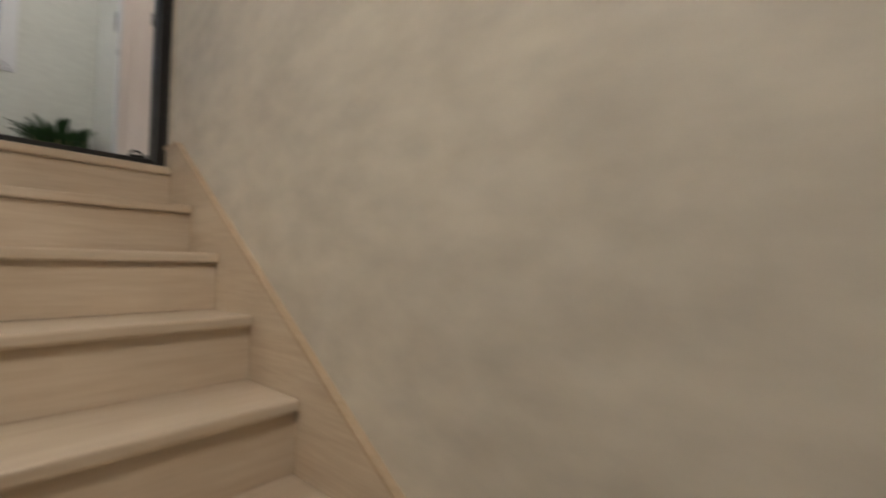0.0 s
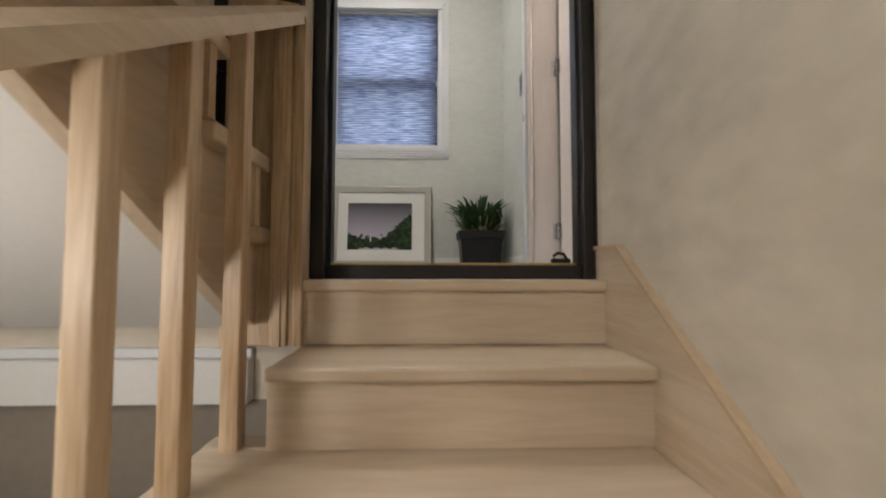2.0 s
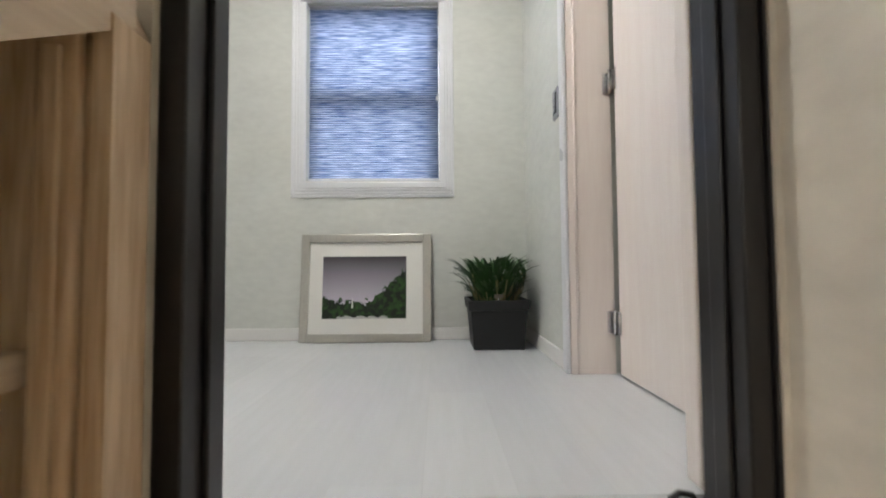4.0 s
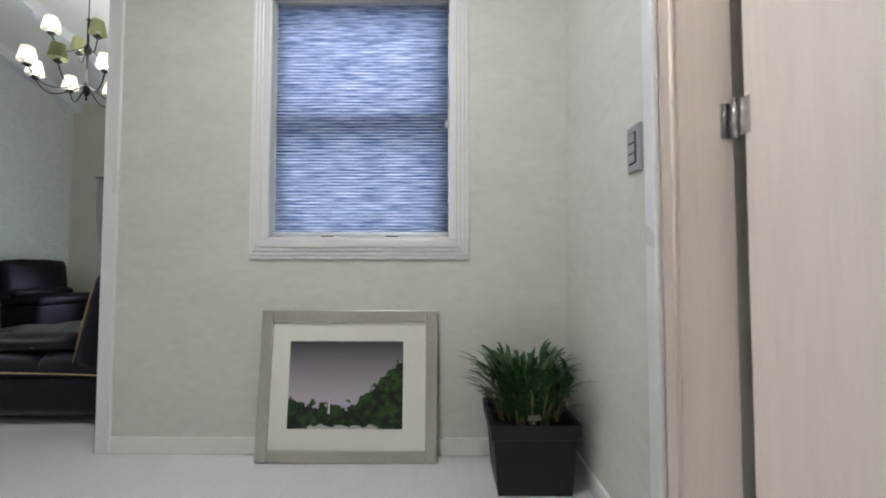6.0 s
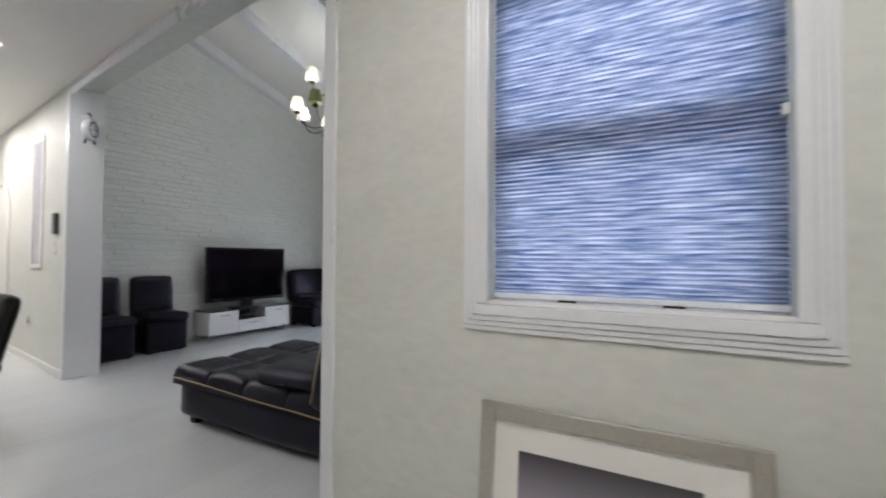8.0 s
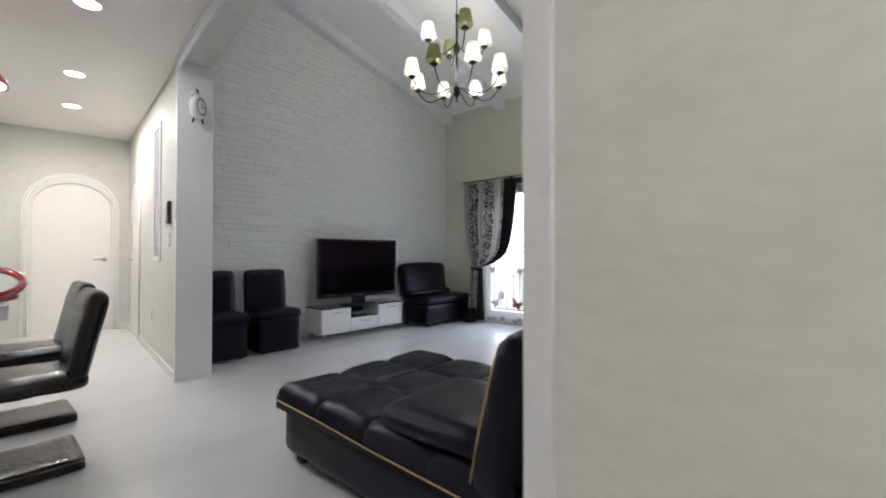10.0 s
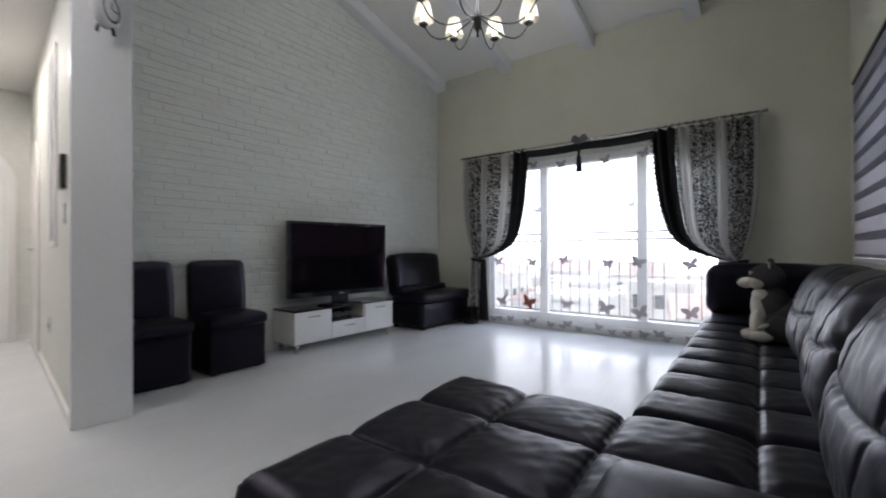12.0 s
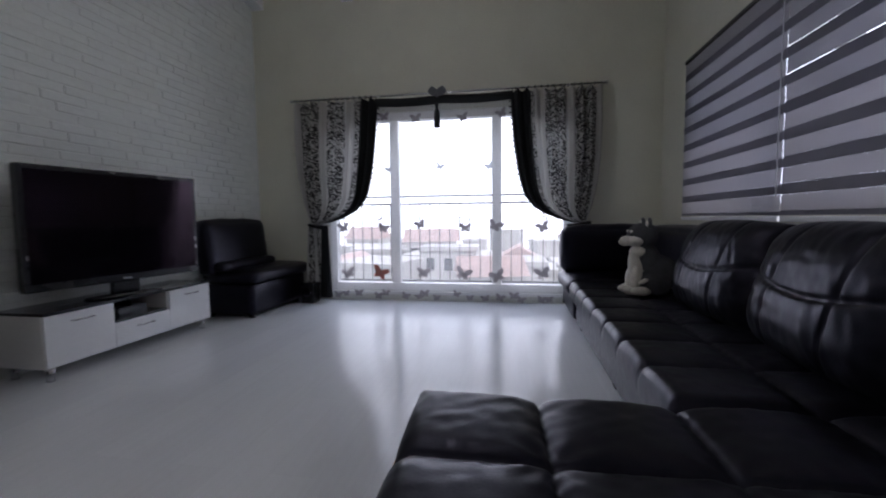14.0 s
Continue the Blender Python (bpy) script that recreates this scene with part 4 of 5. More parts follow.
part("stitching", tube([(-4.480, -1.905, 0.335), (-4.474, -1.858, 0.54), (-4.482, -1.812, 0.74), (-4.50, -1.775, 0.788)], 0.004, 6), PIPING, bk, "gold stitching")
part("stitching", tube([(-4.476, -1.75 - 0.1285 * k, 0.268 + 0.0035 * k + 0.002 * math.sin(k)) for k in range(12)], 0.0038, 6), PIPING, sofa, "gold stitching")
part("stitching", tube([(-4.50 - 0.135 * k, -3.190 - 0.0065 * k, 0.300 - 0.002 * k) for k in range(8)], 0.0038, 6), PIPING, sofa, "gold stitching")
for x, y in ((-4.57, -3.05), (-5.46, -3.05), (-4.57, -1.76), (-6.6, -2.38), (-7.75, -2.38), (-8.5, -2.38), (-8.5, -1.66)):
    part("foot", box(x - 0.03, x + 0.03, y - 0.03, y + 0.03, 0.0, 0.055, 0.004), BLACKPLASTIC, sofa)
cu = thing("seat_cushion", (0, 0, 0), "flat black leather cushion with gold stitching on the chaise", "cushion")
part("pad", soft_box(-4.74, -2.13, 0.432, 0.50, 0.50, 0.095, 0.045, 0.02, 9, 0.005, 6, pose(0, 0, 0, 1.5, 2, 0)), LEATHER, cu)
part("stitching", tube([(-4.500, -2.33, 0.408), (-4.487, -2.13, 0.409), (-4.500, -1.93, 0.416)], 0.004, 6), PIPING, cu, "gold stitching")
part("stitching", tube([(-4.53, -2.373, 0.408), (-4.74, -2.382, 0.417), (-4.95, -2.373, 0.424)], 0.004, 6), PIPING, cu, "gold stitching")


# plush dog, one plain mesh in two colours
def ball(bm, c, r, index, m=None, seg=16):
    b2 = bmesh.new()
    bmesh.ops.create_uvsphere(b2, u_segments=seg, v_segments=seg // 2 + 2, radius=1)
    for v in b2.verts:
        v.co += v.co.normalized() * 0.05 * noise.noise(v.co * 5 + Vector(c) * 7)
        v.co = Vector((v.co.x * r[0], v.co.y * r[1], v.co.z * r[2]))
    for f in b2.faces:
        f.smooth = True
    n0 = len(bm.faces)
    merge(bm, b2, Matrix.Translation(c) @ (m or Matrix.Identity(4)))
    bm.faces.ensure_lookup_table()
    for f in bm.faces[n0:]:
        f.material_index = index


bm = bmesh.new()
# dark haunches and back, pale chest and legs
ball(bm, (0, 0.075, 0.13), (0.112, 0.125, 0.130), 0, pose(0, 0, 0, -20), 22)
ball(bm, (0, 0.015, 0.215), (0.088, 0.085, 0.135), 0, pose(0, 0, 0, 14), 22)
ball(bm, (0, -0.045, 0.185), (0.062, 0.058, 0.120), 1, pose(0, 0, 0, 8), 20)
ball(bm, (0, -0.035, 0.275), (0.070, 0.062, 0.050), 1, None, 18)
# head: dark cap, pale cheeks and muzzle
ball(bm, (0, -0.020, 0.385), (0.092, 0.094, 0.084), 0, None, 24)
ball(bm, (0, -0.062, 0.356), (0.086, 0.060, 0.046), 1, None, 20)
ball(bm, (0, -0.120, 0.350), (0.040, 0.052, 0.034), 1, pose(0, 0, 0, 8), 18)
ball(bm, (0, -0.168, 0.360), (0.013, 0.011, 0.011), 2)
for s in (-1, 1):
    ball(bm, (0.054 * s, 0.002, 0.462), (0.030, 0.015, 0.040), 0, pose(0, 0, 0, 0, 10 * s, 0))
    ball(bm, (0.054 * s, -0.010, 0.458), (0.017, 0.010, 0.026), 1, pose(0, 0, 0, 0, 10 * s, 0))
    ball(bm, (0.030 * s, -0.098, 0.412), (0.016, 0.012, 0.010), 1)
    ball(bm, (0.044 * s, -0.098, 0.388), (0.009, 0.008, 0.010), 2)
    ball(bm, (0.046 * s, -0.075, 0.095), (0.032, 0.032, 0.100), 1, pose(0, 0, 0, -4))
    ball(bm, (0.050 * s, -0.105, 0.026), (0.036, 0.050, 0.027), 1)
    ball(bm, (0.092 * s, 0.045, 0.085), (0.046, 0.090, 0.080), 0, pose(0, 0, 0, -15))
    ball(bm, (0.098 * s, -0.010, 0.110), (0.022, 0.070, 0.016), 1, pose(0, 0, 0, 25))
    ball(bm, (0.100 * s, -0.055, 0.030), (0.040, 0.062, 0.031), 1)
ball(bm, (0.0, 0.195, 0.095), (0.030, 0.028, 0.070), 1, pose(0, 0, 0, -12))
dog = link("plush_dog", bm, FURGREY)
dog.data.materials.append(FURWHITE), dog.data.materials.append(BLACKPLASTIC)
dog.matrix_basis = pose(-7.36, -2.05, 0.376, 0, 0, 4) @ Matrix.Scale(1.04, 4)
tagged(dog, "grey and white plush husky toy sitting on the sofa", "plush toy")

# ---- television corner ----
st = thing("tv_stand", (0, 0, 0), "low white television stand with a black glass top", "tv stand")
SX0, SX1, SY0, SY1 = -7.46, -6.185, -5.845, -5.495
part("side", box(SX0, SX0 + 0.02, SY0, SY1 - 0.02, 0.085, 0.385), WHITE, st)
part("side", box(SX1 - 0.02, SX1, SY0, SY1 - 0.02, 0.085, 0.385), WHITE, st)
part("bottom", box(SX0 + 0.0205, SX1 - 0.0205, SY0, SY1 - 0.02, 0.085, 0.105), WHITE, st)
part("back_panel", box(SX0 + 0.0205, SX1 - 0.0205, SY0, SY0 + 0.012, 0.106, 0.385), BLACKPLASTIC, st)
part("top", box(SX0 - 0.006, SX1 + 0.006, SY0, SY1 + 0.006, 0.386, 0.404, 0.003), GLOSSBLACK, st, "black glass top")
xa, xb = SX1 - 0.415, SX0 + 0.415
part("divider", box(xa - 0.009, xa + 0.009, SY0 + 0.0125, SY1 - 0.022, 0.106, 0.385), WHITE, st)
part("divider", box(xb - 0.009, xb + 0.009, SY0 + 0.0125, SY1 - 0.022, 0.106, 0.385), WHITE, st)
part("shelf", box(xb + 0.010, xa - 0.010, SY0 + 0.0125, SY1 - 0.022, 0.245, 0.258), BLACKPLASTIC, st)
for a, b, z1_ in ((xa + 0.002, SX1 - 0.001, 0.384), (xb + 0.004, xa - 0.002, 0.246), (SX0 + 0.001, xb, 0.384)):
    dr = part("drawer_front", box(a, b, SY1 - 0.0195, SY1, 0.088, z1_, 0.003), GLOSSWHITE, st)
    c = (a + b) / 2
    part("handle", tube([(c - 0.06, SY1 + 0.001, z1_ - 0.05), (c - 0.06, SY1 + 0.02, z1_ - 0.05), (c + 0.06, SY1 + 0.02, z1_ - 0.05), (c + 0.06, SY1 + 0.001, z1_ - 0.05)], 0.005), CHROME, dr, "chrome bar handle")
for x in (SX0 + 0.05, SX1 - 0.05):
    for y in (SY0 + 0.05, SY1 - 0.05):
        part("leg", lathe([(0.022, 0.0), (0.022, 0.084)], 14), CHROME, st, "chrome leg").location = (x, y, 0)

tv = thing("television", (0, 0, 0), "large flat black television on a swivel foot", "television", m=pose(-6.80, -5.615, 0.404, 0, 0, -9.5))
part("bezel", box(-0.565, 0.565, -0.03, 0.03, 0.095, 0.845, 0.008), BLACKPLASTIC, tv, "glossy black bezel")
part("screen", box(-0.535, 0.535, 0.0305, 0.033, 0.145, 0.815), TVGLASS, tv)
part("back_shell", soft_box(0, -0.05, 0.46, 0.80, 0.06, 0.52, 0.025, 0.0, 4, 0.0), BLACKPLASTIC, tv)
part("neck", box(-0.09, 0.09, -0.02, 0.02, 0.02, 0.094, 0.004), BLACKPLASTIC, tv)
part("foot", lathe([(0.0, 0.0), (0.25, 0.0), (0.25, 0.012), (0.06, 0.022), (0.0, 0.022)], 40), GLOSSBLACK, tv).scale = (1, 0.52, 1)
part("badge", box(-0.03, 0.03, 0.0305, 0.032, 0.112, 0.122), CHROME, tv)
part("led_strip", box(0.04, 0.07, 0.0305, 0.032, 0.828, 0.836), CHROME, tv)
for x, z in ((-0.545, 0.30), (-0.545, 0.36), (0.545, 0.30)):
    part("side_button", box(x - 0.006, x + 0.006, 0.0305, 0.034, z - 0.014, z + 0.014), CHROME, tv)
bx = thing("set_top_box", (0, 0, 0), "small dark set-top box in the stand", "set-top box")
part("case", box(-6.95, -6.72, -5.80, -5.60, 0.2585, 0.315, 0.004), BLACKPLASTIC, bx)
part("front_display", box(-6.90, -6.80, -5.5995, -5.598, 0.28, 0.30), GLOSSBLACK, bx)


def side_chair(m, label, w=0.47, group=""):
    """A low armless chair: boxed skirt, padded seat, slightly reclined back."""
    c = thing("lounge_chair", (0, 0, 0), label, "chair", group, m=m)
    part("skirt", soft_box(0, -0.21, 0.19, w - 0.02, 0.42, 0.36, 0.02, 0.003, 7, 0.004, w), LEATHER, c)
    part("seat", soft_box(0, -0.19, 0.405, w, 0.44, 0.09, 0.035, 0.018, 8, 0.004, w), LEATHER, c)
    bk_ = part("backrest", soft_box(0, -0.375, 0.64, w - 0.015, 0.10, 0.46, 0.035, 0.012, 8, 0.004, w, pose(0, 0, 0, 5, 0, 0)), LEATHER, c)
    part("seam", tube([(-w / 2 + 0.05, -0.32, 0.46), (-w / 2 + 0.05, -0.345, 0.82)], 0.003, 5), BLACKPLASTIC, bk_)
    part("seam", tube([(w / 2 - 0.05, -0.32, 0.46), (w / 2 - 0.05, -0.345, 0.82)], 0.003, 5), BLACKPLASTIC, bk_)
    for sx in (-1, 1):
        for y in (-0.06, -0.36):
            part("foot", box(sx * (w / 2 - 0.06) - 0.02, sx * (w / 2 - 0.06) + 0.02, y - 0.02, y + 0.02, 0.0, 0.02), BLACKPLASTIC, c)
    return c


ch = side_chair(pose(-5.635, -5.415, 0), "black leather armless lounge chair against the brick wall", 0.47, "lounge chairs by the brick wall")
copy_thing(ch, pose(-5.06, -5.405, 0))
arm = thing("lounge_armchair", (0, 0, 0), "wide black leather armless chair in the room corner", "chair")
part("base", soft_box(-8.26, -5.56, 0.175, 0.98, 0.52, 0.29, 0.03, 0.004, 8, 0.005), LEATHER, arm)
part("seat", soft_box(-8.27, -5.54, 0.375, 1.02, 0.56, 0.12, 0.045, 0.02, 9, 0.006, 3), LEATHER, arm)
part("backrest", soft_box(-8.12, -5.725, 0.655, 0.92, 0.16, 0.49, 0.05, 0.03, 10, 0.008, 7, pose(0, 0, 0, 7, 0, 0)), LEATHER, arm)
part("roll_cushion", soft_box(-8.12, -5.60, 0.475, 0.84, 0.16, 0.09, 0.04, 0.01, 8, 0.006, 9), LEATHER, arm)
for x, y in ((-7.82, -5.34), (-8.60, -5.34), (-7.82, -5.78), (-8.60, -5.78)):
    part("foot", box(x - 0.025, x + 0.025, y - 0.025, y + 0.025, 0.0, 0.036), BLACKPLASTIC, arm)
sp = thing("subwoofer", (-8.58, -5.15, 0), "small black loudspeaker box on the floor by the curtain", "loudspeaker")
part("case", box(-0.08, 0.08, -0.075, 0.075, 0.0, 0.22, 0.01), BLACKPLASTIC, sp)
part("cone", lathe([(0.045, 0.0), (0.05, 0.006), (0.03, 0.002), (0.0, 0.004)], 20), GLOSSBLACK, sp).matrix_basis = pose(0.081, 0, 0.12, 0, 90, 0)

# ---- wide window with balcony rail ----
wf = thing("window_2", (0, 0, 0), "wide white-framed sliding window", "window", kind="structure")
for a, b in ((V0 + 0.001, V0 + 0.07), (V1 - 0.07, V1 - 0.001)):
    part("window_frame", box(FAR_X - 0.12, FAR_X - 0.02, a, b, VZ0 + 0.001, VZ1 - 0.001, 0.004), WHITE, wf)
part("window_frame", box(FAR_X - 0.12, FAR_X - 0.02, V0 + 0.0705, V1 - 0.0705, VZ0 + 0.001, VZ0 + 0.09, 0.004), WHITE, wf)
part("window_frame", box(FAR_X - 0.12, FAR_X - 0.02, V0 + 0.0705, V1 - 0.0705, VZ1 - 0.085, VZ1 - 0.001, 0.004), WHITE, wf)
for y in (-4.24, -3.12):
    part("mullion", box(FAR_X - 0.11, FAR_X - 0.03, y - 0.05, y + 0.05, VZ0 + 0.0905, VZ1 - 0.0855, 0.004), WHITE, wf)
for a, b in ((V0 + 0.0705, -4.2905), (-4.1895, -3.1705), (-3.0695, V1 - 0.0705)):
    p = part("pane", box(FAR_X - 0.07, FAR_X - 0.064, a, b, VZ0 + 0.0905, VZ1 - 0.0855), GLASS, wf)
    p.visible_shadow = False
part("window_sill", box(FAR_X + 0.001, FAR_X + 0.03, V0 - 0.05, V1 + 0.05, VZ0 - 0.03, VZ0 + 0.0, 0.004), WHITE, wf)
rail = thing("balcony_railing", (FAR_X - 0.42, 0, 0), "black wrought-iron balcony railing outside the window", "railing")
for z in (1.17, 1.08, 0.16):
    part("bar", box(-0.012, 0.012, -5.3, -2.1, z - 0.011, z + 0.011), BLACKIRON, rail)
for k in range(27):
    y = -5.25 + 0.12 * k
    part("upright", box(-0.007, 0.007, y - 0.005, y + 0.005, 0.16, 1.09), BLACKIRON, rail)
    if k % 4 == 2:
        part("scroll", tube([(0, y + 0.045 * math.cos(a * 0.52), 0.86 + 0.06 * math.sin(a * 0.52)) for a in range(13)], 0.006, 6), BLACKIRON, rail)
setting("balcony_slab", box(FAR_X - 0.55, FAR_X - 0.2, -5.6, -1.9, -0.15, 0.0), HOUSEWALL, "concrete balcony edge", "balcony")
for y in (-5.28, -2.12):
    part("post", box(-0.02, 0.02, y - 0.02, y + 0.02, 0.0, 1.18), BLACKIRON, rail)

# ---- curtains ----
def pattern_cloth():
    m, n, l, b, t = cloth("scroll_print_curtain", (0.5, 0.5, 0.47), 0.22)
    tc, sep = n.new("ShaderNodeTexCoord"), n.new("ShaderNodeSeparateXYZ")
    uv = n.new("ShaderNodeUVMap")
    l.new(uv.outputs[0], sep.inputs[0])
    vo, ns = n.new("ShaderNodeTexVoronoi"), n.new("ShaderNodeTexNoise")
    vo.inputs["Scale"].default_value = 26
    ns.inputs["Scale"].default_value, ns.inputs["Detail"].default_value, ns.inputs["Distortion"].default_value = 22, 1, 2.5
    l.new(uv.outputs[0], vo.inputs["Vector"]), l.new(uv.outputs[0], ns.inputs["Vector"])
    wv = n.new("ShaderNodeMath")
    wv.operation = "PINGPONG"
    wv.inputs[1].default_value = 0.09
    l.new(vo.outputs["Distance"], wv.inputs[0])
    mt = n.new("ShaderNodeMath")
    mt.operation = "LESS_THAN"
    mt.inputs[1].default_value = 0.5
    l.new(ns.outputs["Fac"], mt.inputs[0])
    # plain pale stripe between the printed ones
    pp = n.new("ShaderNodeMath")
    pp.operation = "PINGPONG"
    pp.inputs[1].default_value = 0.17
    l.new(sep.outputs["X"], pp.inputs[0])
    stripe = n.new("ShaderNodeMath")
    stripe.operation = "GREATER_THAN"
    stripe.inputs[1].default_value = 0.055
    l.new(pp.outputs[0], stripe.inputs[0])
    both = n.new("ShaderNodeMath")
    both.operation = "MULTIPLY"
    l.new(mt.outputs[0], both.inputs[0]), l.new(stripe.outputs[0], both.inputs[1])
    mx = n.new("ShaderNodeMix")
    mx.data_type = "RGBA"
    mx.inputs[6].default_value, mx.inputs[7].default_value = (0.46, 0.45, 0.42, 1), (0.035, 0.033, 0.032, 1)
    l.new(both.outputs[0], mx.inputs[0])
    l.new(mx.outputs[2], b.inputs["Base Color"]), l.new(mx.outputs[2], t.inputs["Color"])
    return m


PATTERN = pattern_cloth()
BLACKCLOTH = surface("black_velvet", (0.010, 0.010, 0.011), 0.9, fine=200, coarse=12, vary=0.2, bump=0.3)
CX = FAR_X + 0.16


def drape(side, y_out, y_in, y_tie, u0, u1, thick=0.0):
    """Part of a tied-back curtain between shares u0 and u1 of its width; side is +1 or -1."""
    bm = bmesh.new()
    uvl = bm.loops.layers.uv.new("uv")
    nu, nv = 46, 40
    grid = []
    for j in range(nv + 1):
        z = 2.165 - 1.325 * j / nv
        s = j / nv
        inner = y_in + (y_tie - y_in) * (0.3 * s ** 2 + 0.7 * s ** 12)
        outer = y_out + (y_tie - y_out) * 0.72 * s ** 4
        row = []
        for i in range(nu + 1):
            u = u0 + (u1 - u0) * i / nu
            squeeze = 1 - 0.45 * s ** 2
            x = CX + 0.052 * squeeze * math.sin(2 * math.pi * 10 * u + 0.8 * math.sin(4 * s)) + 0.012 * noise.noise(Vector((u * 9, s * 3, side))) + thick
            y = outer + (inner - outer) * u
            # folds sag towards the tie
            row.append((bm.verts.new((x, y, z - 0.05 * u * s * (1 - s))), (u * 1.0, s * 1.4)))
        grid.append(row)
    for a, b in zip(grid, grid[1:]):
        for i in range(nu):
            f = bm.faces.new((a[i][0], a[i + 1][0], b[i + 1][0], b[i][0]))
            f.smooth = True
            for lp, (v, c) in zip(f.loops, (a[i], a[i + 1], b[i + 1], b[i])):
                lp[uvl].uv = c
    return bm


def tail(y, w, black):
    bm = bmesh.new()
    uvl = bm.loops.layers.uv.new("uv")
    nu, nv = 20, 16
    grid = []
    for j in range(nv + 1):
        s = j / nv
        z = 0.84 - 0.79 * s
        row = []
        for i in range(nu + 1):
            u = i / nu
            ww = w * (0.55 + 0.5 * s)
            row.append((bm.verts.new((CX + 0.03 * math.sin(2 * math.pi * 4 * u) * (0.6 + 0.6 * s) + (0.02 if black else 0), y + (u - 0.5) * ww, z)), (u * 0.5, 1.4 + s * 0.6)))
        grid.append(row)
    for a, b in zip(grid, grid[1:]):
        for i in range(nu):
            f = bm.faces.new((a[i][0], a[i + 1][0], b[i + 1][0], b[i][0]))
            f.smooth = True
            for lp, (v, c) in zip(f.loops, (a[i], a[i + 1], b[i + 1], b[i])):
                lp[uvl].uv = c
    return bm


for side, y_out, y_in, y_tie in ((-1, -5.29, -4.35, -5.07), (1, -2.10, -2.97, -2.30)):
    cur = thing("curtain", (0, 0, 0), "black and white scroll-print curtain tied back, with a black border", "curtain", "pair of tied-back curtains")
    part("printed_panel", drape(side, y_out, y_in, y_tie, 0.0, 0.78), PATTERN, cur, "black and white printed cloth")
    part("border", drape(side, y_out, y_in, y_tie, 0.78, 1.0, 0.006), BLACKCLOTH, cur, "black cloth border")
    part("tail", tail(y_tie - 0.05 * side * -1, 0.22, False), PATTERN, cur)
    part("border_tail", tail(y_tie - 0.09 * side, 0.12, True), BLACKCLOTH, cur, "black cloth border")
    part("tie_band", tube([(CX + 0.07 * math.cos(a) * 0.9, y_tie + 0.10 * math.sin(a), 0.83 + 0.02 * math.sin(a * side)) for a in [k * 0.5236 for k in range(13)]], 0.016, 8), BLACKCLOTH, cur, "black tie band")
    for k in range(22):
        s = 0.08 + 0.88 * k / 21
        yb = y_in + (y_tie - y_in) * (0.3 * s ** 2 + 0.7 * s ** 12)
        part("bobble", lathe([(0.0, -0.011), (0.009, -0.006), (0.011, 0.0), (0.009, 0.006), (0.0, 0.011)], 8), BLACKCLOTH, cur).location = (CX + 0.02, yb - 0.012 * side, 2.165 - 1.325 * s)
rod = thing("curtain_rod", (0, 0, 0), "slim grey curtain rod with rings above the window", "curtain rod")
part("pole", tube([(CX, -5.32, 2.19), (CX, -2.07, 2.19)], 0.011, 10), CHROME, rod)
for y in (-5.33, -2.06):
    part("finial", lathe([(0.0, -0.02), (0.018, -0.01), (0.02, 0.0), (0.015, 0.012), (0.0, 0.02)], 12), CHROME, rod).location = (CX, y, 2.19)
for y in (-5.30, -3.65, -2.09):
    part("bracket", box(FAR_X, CX, y - 0.01, y + 0.01, 2.18, 2.20), CHROME, rod)
for k in range(28):
    y = -5.28 + (0.066 * k if k < 14 else 0.062 * (k - 14) + 2.36)
    part("ring", tube([(CX + 0.018 * math.cos(a * 0.7854), y, 2.19 + 0.018 * math.sin(a * 0.7854)) for a in range(9)], 0.003, 5), BLACKIRON, rod)
BOWGREY = cloth("grey_bow_cloth", (0.13, 0.13, 0.14), 0.1)[0]
val = thing("swag_valance", (0, 0, 0), "black cloth swag along the curtain top with a central tassel", "valance")
bm = bmesh.new()
grid = []
for i in range(41):
    y = -4.37 + 1.42 * i / 40
    sag = 0.014 * abs(math.sin(math.pi * i / 20))
    grid.append([bm.verts.new((CX + 0.02 + 0.02 * math.sin(q * 1.57), y, 2.165 - sag - q * 0.028)) for q in range(4)])
for a, b in zip(grid, grid[1:]):
    for q in range(3):
        bm.faces.new((a[q], a[q + 1], b[q + 1], b[q])).smooth = True
part("swag", bm, BLACKCLOTH, val)
for s in (-1, 1):
    part("bow_loop", soft_box(CX + 0.05, -3.71 + 0.045 * s, 2.195, 0.03, 0.085, 0.07, 0.014, 0.006, 5, 0.004, s, pose(0, 0, 0, 35 * s)), BOWGREY, val, "grey cloth bow")
part("bow_knot", soft_box(CX + 0.055, -3.71, 2.16, 0.03, 0.035, 0.05, 0.012, 0.004, 4), BOWGREY, val, "grey cloth bow")
part("tassel_head", lathe([(0.0, 0.0), (0.018, -0.01), (0.022, -0.03), (0.012, -0.05), (0.015, -0.06)], 12), BLACKCLOTH, val).location = (CX + 0.06, -3.71, 2.08)
part("tassel_fringe", lathe([(0.012, -0.06), (0.028, -0.10), (0.034, -0.25), (0.0, -0.255)], 14), BLACKCLOTH, val).location = (CX + 0.06, -3.71, 2.08)

# sheer curtain with butterfly prints
m_, sn, sl, sb, stl = cloth("sheer_voile", (0.80, 0.80, 0.80), 0.6)
tr = sn.new("ShaderNodeBsdfTransparent")
mxs = sn.new("ShaderNodeMixShader")
mxs.inputs[0].default_value = 0.29
old = sn["Material Output"].inputs["Surface"].links[0].from_socket
sl.new(tr.outputs[0], mxs.inputs[1]), sl.new(old, mxs.inputs[2]), sl.new(mxs.outputs[0], sn["Material Output"].inputs["Surface"])
SHEER = m_
sheer = thing("sheer_curtain", (0, 0, 0), "white sheer voile curtain with a dark butterfly print", "curtain")
